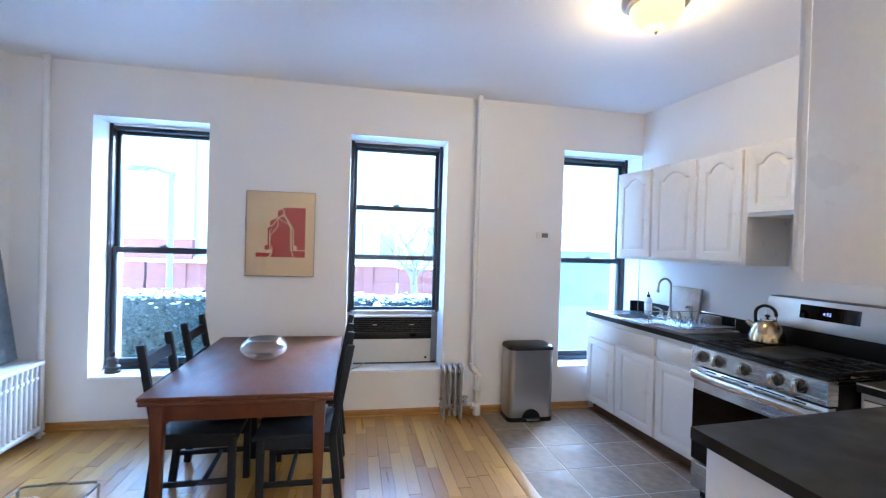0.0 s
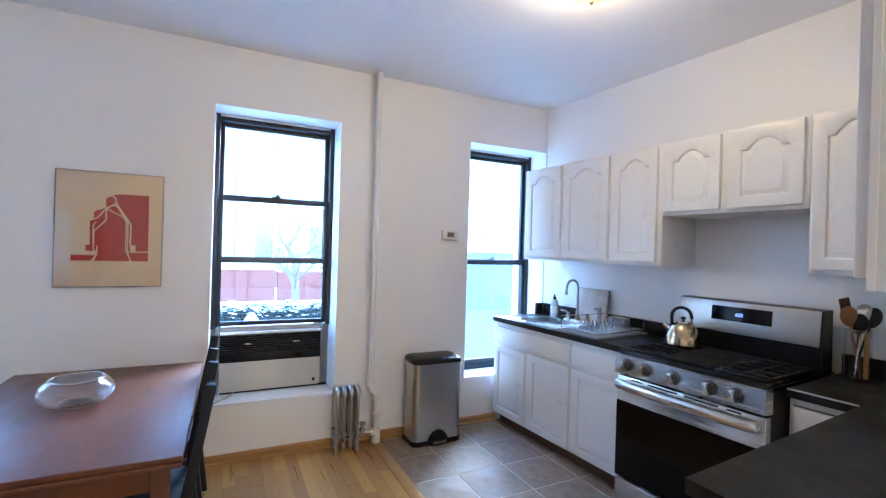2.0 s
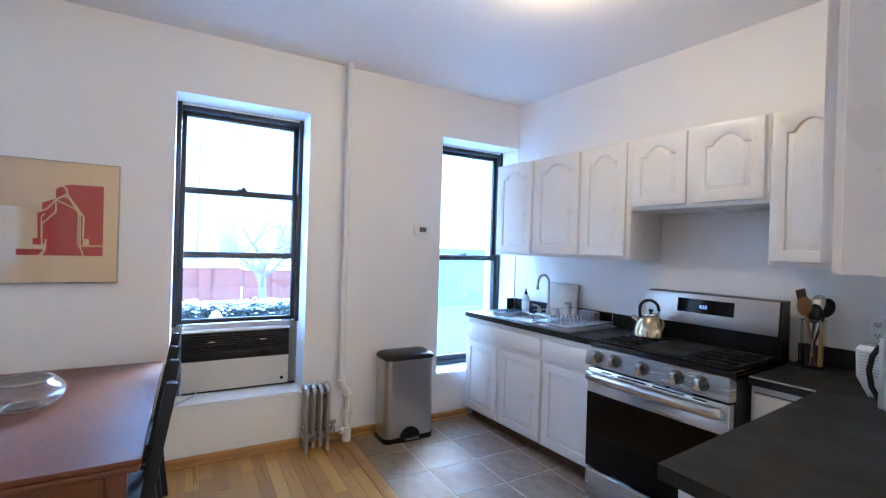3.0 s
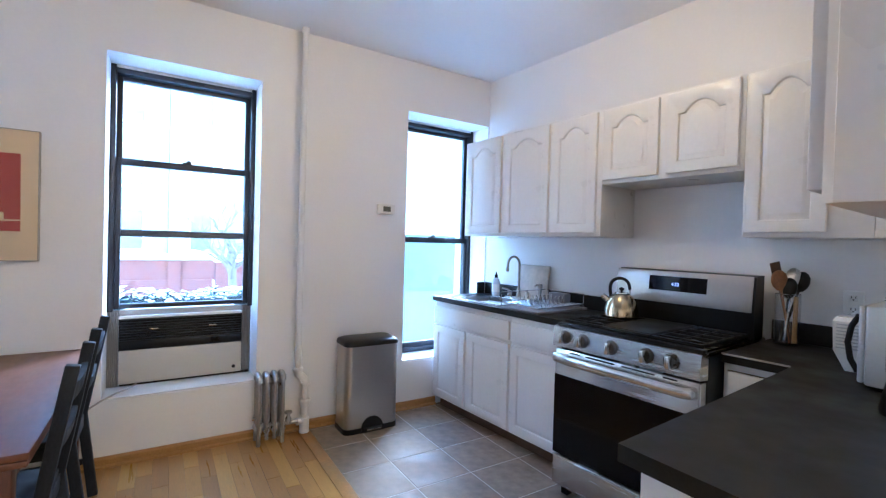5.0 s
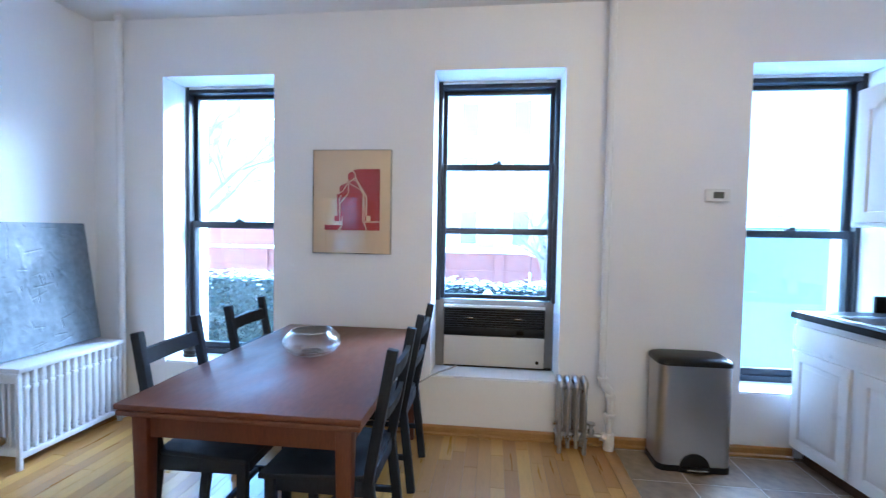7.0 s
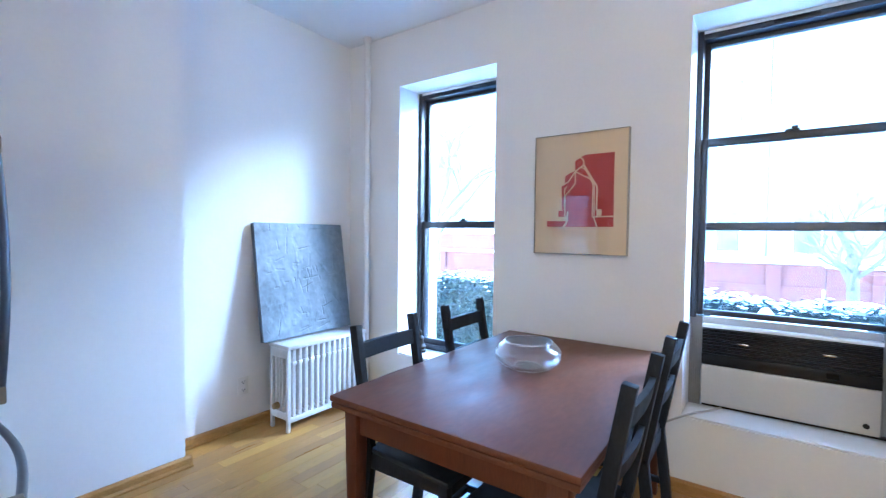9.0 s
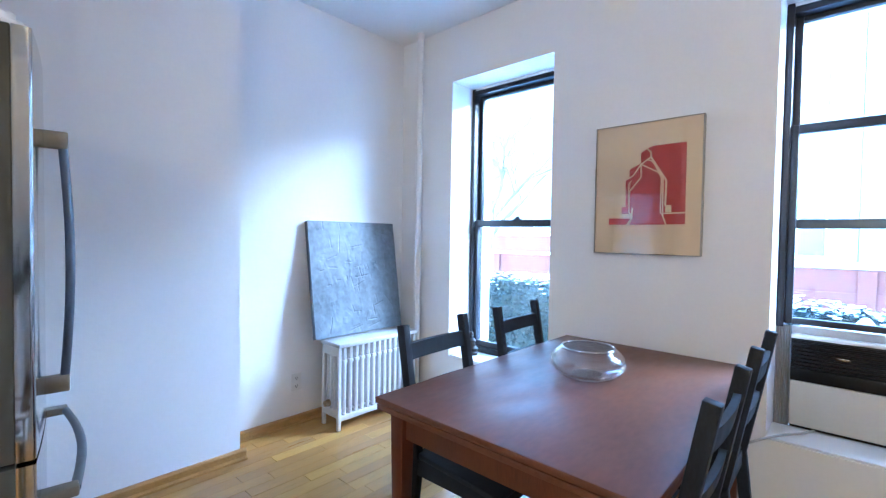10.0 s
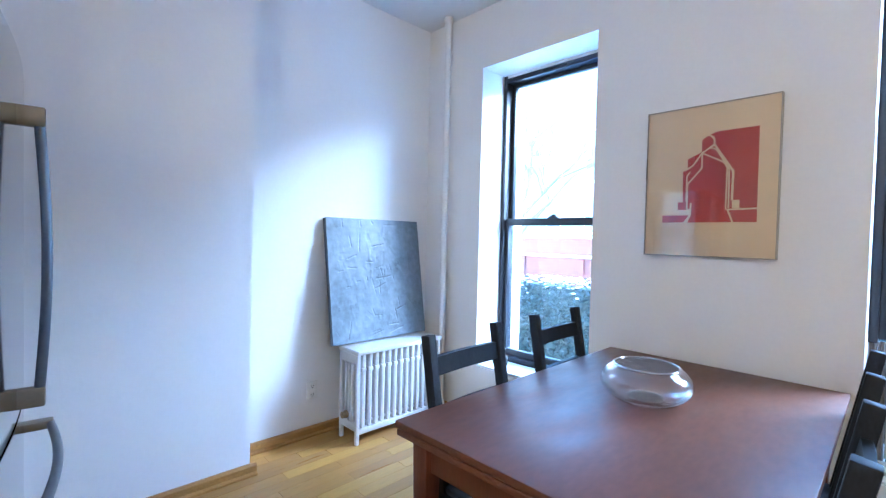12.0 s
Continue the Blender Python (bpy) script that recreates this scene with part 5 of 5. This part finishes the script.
PURPLE = mat("purple_cloth", (0.13, 0.03, 0.09), 0.9, var=0.2, fine=300, bump=0.4)
serving_cart()


# ---- outdoors ----
SNOW = mat("snow", (0.80, 0.82, 0.85), 0.7, var=0.06, scale=1.2, fine=14, bump=0.4, dist=0.02)
LEAF = mat("hedge_leaf", (0.006, 0.016, 0.014), 0.5, var=0.4, scale=20, tint=0.4, island=True)
BRICKR = mat("red_brick_wall", (0.16, 0.048, 0.034), 0.85, var=0.2, scale=3, fine=20, bump=0.3)


def lay_courses(m):
    n, lk = m.node_tree.nodes, m.node_tree.links
    b = n["Principled BSDF"]
    tc, mp, br, mx = n.new("ShaderNodeTexCoord"), n.new("ShaderNodeMapping"), n.new("ShaderNodeTexBrick"), n.new("ShaderNodeMixRGB")
    mp.inputs["Rotation"].default_value = (radians(-90), 0, 0)
    br.inputs["Scale"].default_value, br.inputs["Brick Width"].default_value, br.inputs["Row Height"].default_value = 1.0, 0.23, 0.085
    br.inputs["Mortar Size"].default_value, br.inputs["Bias"].default_value = 0.010, 0.0
    br.inputs["Color1"].default_value, br.inputs["Color2"].default_value, br.inputs["Mortar"].default_value = (0.75, 0.7, 0.7, 1), (1.0, 1.0, 1.0, 1), (1.0, 1.6, 1.7, 1)
    mx.blend_type = "MULTIPLY"
    mx.inputs[0].default_value = 1.0
    old = b.inputs["Base Color"].links[0].from_socket
    lk.new(tc.outputs["Object"], mp.inputs[0]), lk.new(mp.outputs[0], br.inputs["Vector"])
    lk.new(old, mx.inputs[1]), lk.new(br.outputs["Color"], mx.inputs[2]), lk.new(mx.outputs[0], b.inputs["Base Color"])


lay_courses(BRICKR)

STONE = mat("pale_stone", (0.25, 0.255, 0.26), 0.8, var=0.12, scale=1, fine=12)
STUCCO = mat("pale_stucco", (0.13, 0.185, 0.21), 0.85, var=0.05, scale=1.5, fine=30)
BARK = mat("bark", (0.14, 0.11, 0.09), 0.9, var=0.3, scale=8, fine=50, bump=0.5)
STEELP = mat("galvanised_post", (0.10, 0.115, 0.125), 0.6, var=0.1)
FENCEM = mat("black_iron", (0.02, 0.02, 0.022), 0.5)
ASPH = mat("wet_asphalt", (0.10, 0.10, 0.105), 0.6, var=0.2, scale=0.8, fine=40)
GZ = -0.75
solid("ground", boxm(-150, 150, 4.36, 220, GZ - 0.3, GZ), SNOW, "snow-covered front garden and street edge", "ground")
solid("road", boxm(-150, 150, 12.0, 18.5, GZ, GZ + 0.004), ASPH, "wet grey street between snowy verges", "road")


def hedge(x0, x1, y, z1, seed):
    h = thing("hedge", "dense dark green hedge with snow along its top", "hedge", (x0, y, GZ))
    rnd = random.Random(seed)
    ln, hh = x1 - x0, z1 - GZ
    bm = bmesh.new()
    for k in range(int(ln * 4000)):
        u, v, q = rnd.random() * ln, rnd.random(), rnd.random() * hh
        top = hh + 0.10 * noise.noise(Vector((u * 1.7, seed, 0)))
        if q > top:
            continue
        yy = -0.35 + 0.18 * noise.noise(Vector((u * 2.1, q * 2.1, seed))) + rnd.random() ** 2 * 0.5
        s = rnd.uniform(0.009, 0.020)
        m = Matrix.LocRotScale((u, yy, q), Euler((rnd.uniform(-1.2, 1.2), rnd.uniform(-1.2, 1.2), rnd.uniform(0, 6))), (s, s * 1.7, s))
        vs = [bm.verts.new(m @ Vector(p)) for p in ((0, -1, 0), (0.8, -0.1, 0.2), (0, 1, 0), (-0.8, -0.1, 0.2))]
        bm.faces.new(vs)
    tagged(part("leaves", bm, LEAF, h, "", False), kind="stuff")
    bm = bmesh.new()
    for k in range(int(ln * 170)):
        u = rnd.random() * ln
        top = hh + 0.10 * noise.noise(Vector((u * 1.7, seed, 0)))
        s = rnd.uniform(0.006, 0.017)
        bmesh.ops.create_icosphere(bm, subdivisions=1, radius=1, matrix=Matrix.LocRotScale((u, rnd.uniform(-0.42, 0.2), top + rnd.uniform(-0.03, 0.005) - 0.18 * rnd.random() ** 7), None, (s * 2.2, s * 1.5, s * 0.55)))
    tagged(part("snow_cap", bm, SNOW, h, "clumps of white snow"), kind="stuff")
    bm = boxm(0.0, ln, 0.06, 0.30, 0, hh - 0.12)
    part("inner_mass", bm, LEAF, h, "", False)


hedge(-5.6, -0.9, 6.1, 0.84, 1)
hedge(-0.8, 2.6, 6.7, 0.74, 2)


def snowy_post(x, y):
    p = thing("garden_post", "short garden post under a cone of snow before the hedge", "post", (x, y, GZ))
    part("shaft", lathe(bmesh.new(), [(0.0, 0), (0.075, 0), (0.07, 0.06), (0.055, 0.10), (0.05, 1.17), (0.08, 1.22), (0.08, 1.27), (0.0, 1.28)], 14), FENCEM, p)
    part("snow_cap", lathe(bmesh.new(), [(0.0, 1.28), (0.095, 1.28), (0.105, 1.33), (0.08, 1.40), (0.05, 1.455), (0.025, 1.49), (0.0, 1.50)], 16), SNOW, p, "pointed cap of snow")


snowy_post(0.51, 5.75)


def row_house(name, label, x0, x1, y, wall, low, hgt, z_low):
    b = thing(name, label, "building", (x0, y, GZ))
    w = x1 - x0
    part("upper_wall", boxm(0, w, 0, 8, z_low, hgt), wall, b, "", False)
    part("ground_floor", boxm(0, w, -0.06, 8, 0, z_low - 0.06), low, b, "", False)
    part("string_course", boxm(-0.02, w + 0.02, -0.16, 0.0, z_low - 0.06, z_low + 0.10, 0.01), SNOW, b)
    part("cornice", boxm(-0.1, w + 0.1, -0.45, 0.1, hgt, hgt + 0.5, 0.05), STONE, b)
    wm = boxm(0, 1.0, -0.05, 0.02, 0, 1.9)
    bmw = mesh_of("window_pane", boxm(0.06, 0.94, -0.065, -0.055, 0.06, 1.84), WINB)
    frm = mesh_of("window", wm, TRIM)
    nx = max(2, int(w / 2.3))
    for r in range(int((hgt - z_low - 0.6) / 3.1)):
        for k in range(nx):
            o = new("window", frm)
            o.parent = b
            o.location = (w * (k + 0.5) / nx - 0.5, 0, z_low + 0.25 + r * 2.9)
            p = new("pane", bmw)
            p.parent = o
            s = part("sill", boxm(-0.08, 1.08, -0.16, 0.0, -0.1, 0.0), SNOW, o, "snowy sill")


WINB = mat("dark_window_glass", (0.11, 0.12, 0.13), 0.3, var=0.1)
row_house("row_house", "pale stone row house with a red brick ground floor", -18.0, -8.01, 25.0, STONE, BRICKR, 12.5, 2.2)
row_house("row_house", "pale plastered row house over a red brick base", -8.0, 0.58, 25.3, STONE, BRICKR, 13.5, 1.15)
row_house("row_house", "pale row house with snowy sills across the street", 0.6, 8.6, 25.0, STONE, BRICKR, 12.0, 1.15)
# Two unseen houses, added to cut the low light reaching the west wall.
row_house("row_house", "added pale row house that blocks low sky light", 8.62, 24.0, 25.2, STONE, BRICKR, 9.6, 1.15)
row_house("row_house", "added tall pale row house that blocks low sky light", 24.02, 44.0, 25.0, STONE, BRICKR, 10.5, 1.15)


def brick_garden_wall(x0, x1, top):
    w = thing("garden_wall", "low red brick wall with brick piers under snow", "wall", (x0, 19.4, GZ))
    ln, h = x1 - x0, top - GZ
    part("brickwork", boxm(0, ln, 0, 0.24, 0, h), BRICKR, w, "", False)
    part("plinth", boxm(0, ln, -0.05, 0, 0, h * 0.42, 0.01), BRICKR, w, "", False)
    part("coping", boxm(-0.05, ln + 0.05, -0.10, 0.34, h, h + 0.11, 0.03), SNOW, w, "snow lying on the wall")
    n = max(2, int(ln / 2.4))
    for k in range(n):
        part("pier", boxm(ln * (k + 0.5) / n - 0.2, ln * (k + 0.5) / n + 0.2, -0.09, -0.005, 0, h - 0.05, 0.01), BRICKR, w, "", False)


brick_garden_wall(-14, -7.9, 0.50)
brick_garden_wall(-7.8, 2.0, 0.48)
brick_garden_wall(2.1, 12, 0.40)


def bare_tree(x, y, seed, hgt):
    t = thing("bare_tree", "leafless winter tree with thin spreading branches", "tree", (x, y, GZ))
    rnd = random.Random(seed)
    part("trunk", tube(bmesh.new(), [(0, 0, -0.1), (0.04, 0.02, hgt * 0.2), (0.0, 0.05, hgt * 0.42)], 0.10, 10), BARK, t)
    bm = bmesh.new()

    def grow(p, d, ln, r, depth):
        q = p + d * ln
        tube(bm, [p, p.lerp(q, 0.5) + Vector((rnd.uniform(-1, 1), rnd.uniform(-1, 1), rnd.uniform(-0.3, 0.6))) * ln * 0.06, q], r, 5)
        if depth:
            for k in range(3):
                nd = (d + Vector((rnd.uniform(-0.9, 0.9), rnd.uniform(-0.9, 0.9), rnd.uniform(-0.35, 0.6)))).normalized()
                grow(p.lerp(q, rnd.uniform(0.55, 1.0)), nd, ln * rnd.uniform(0.55, 0.8), r * 0.55, depth - 1)

    for k in range(6):
        a = k * 1.05 + rnd.random()
        grow(Vector((0, 0.04, hgt * rnd.uniform(0.25, 0.42))), Vector((math.cos(a) * 0.7, math.sin(a) * 0.7, 0.75)).normalized(), hgt * 0.2, 0.045, 4)
    part("branches", bm, BARK, t, "", False)


solid("party_wall", boxm(2.75, 9.5, 6.1, 6.35, GZ, 1.46), STUCCO, "pale rendered garden wall of the next house", "wall")
solid("party_wall_coping", boxm(2.72, 9.5, 6.05, 6.4, 1.46, 1.52, 0.02), SNOW, "snow lying on the pale garden wall", "coping")
bare_tree(-6.3, 10.4, 3, 7.0)
bare_tree(-8.8, 11.8, 8, 6.0)
bare_tree(1.9, 13.0, 5, 4.0)
pole = thing("street_lamp", "grey street lamp post with a curved arm at the kerb", "street lamp", (-4.09, 11.6, GZ))
part("post", tube(bmesh.new(), [(0, 0, 0), (0, 0, 1.9), (0, 0, 3.78)], 0.07, 10), STEELP, pole)
part("arm", tube(bmesh.new(), [(0.12, 0, 3.70), (-0.05, 0, 3.74), (-0.35, 0, 3.84), (-0.6, 0, 3.86)], 0.035, 8), STEELP, pole)
part("lamp_head", boxm(-0.85, -0.5, -0.09, 0.09, 3.78, 3.88, 0.03), STEELP, pole)
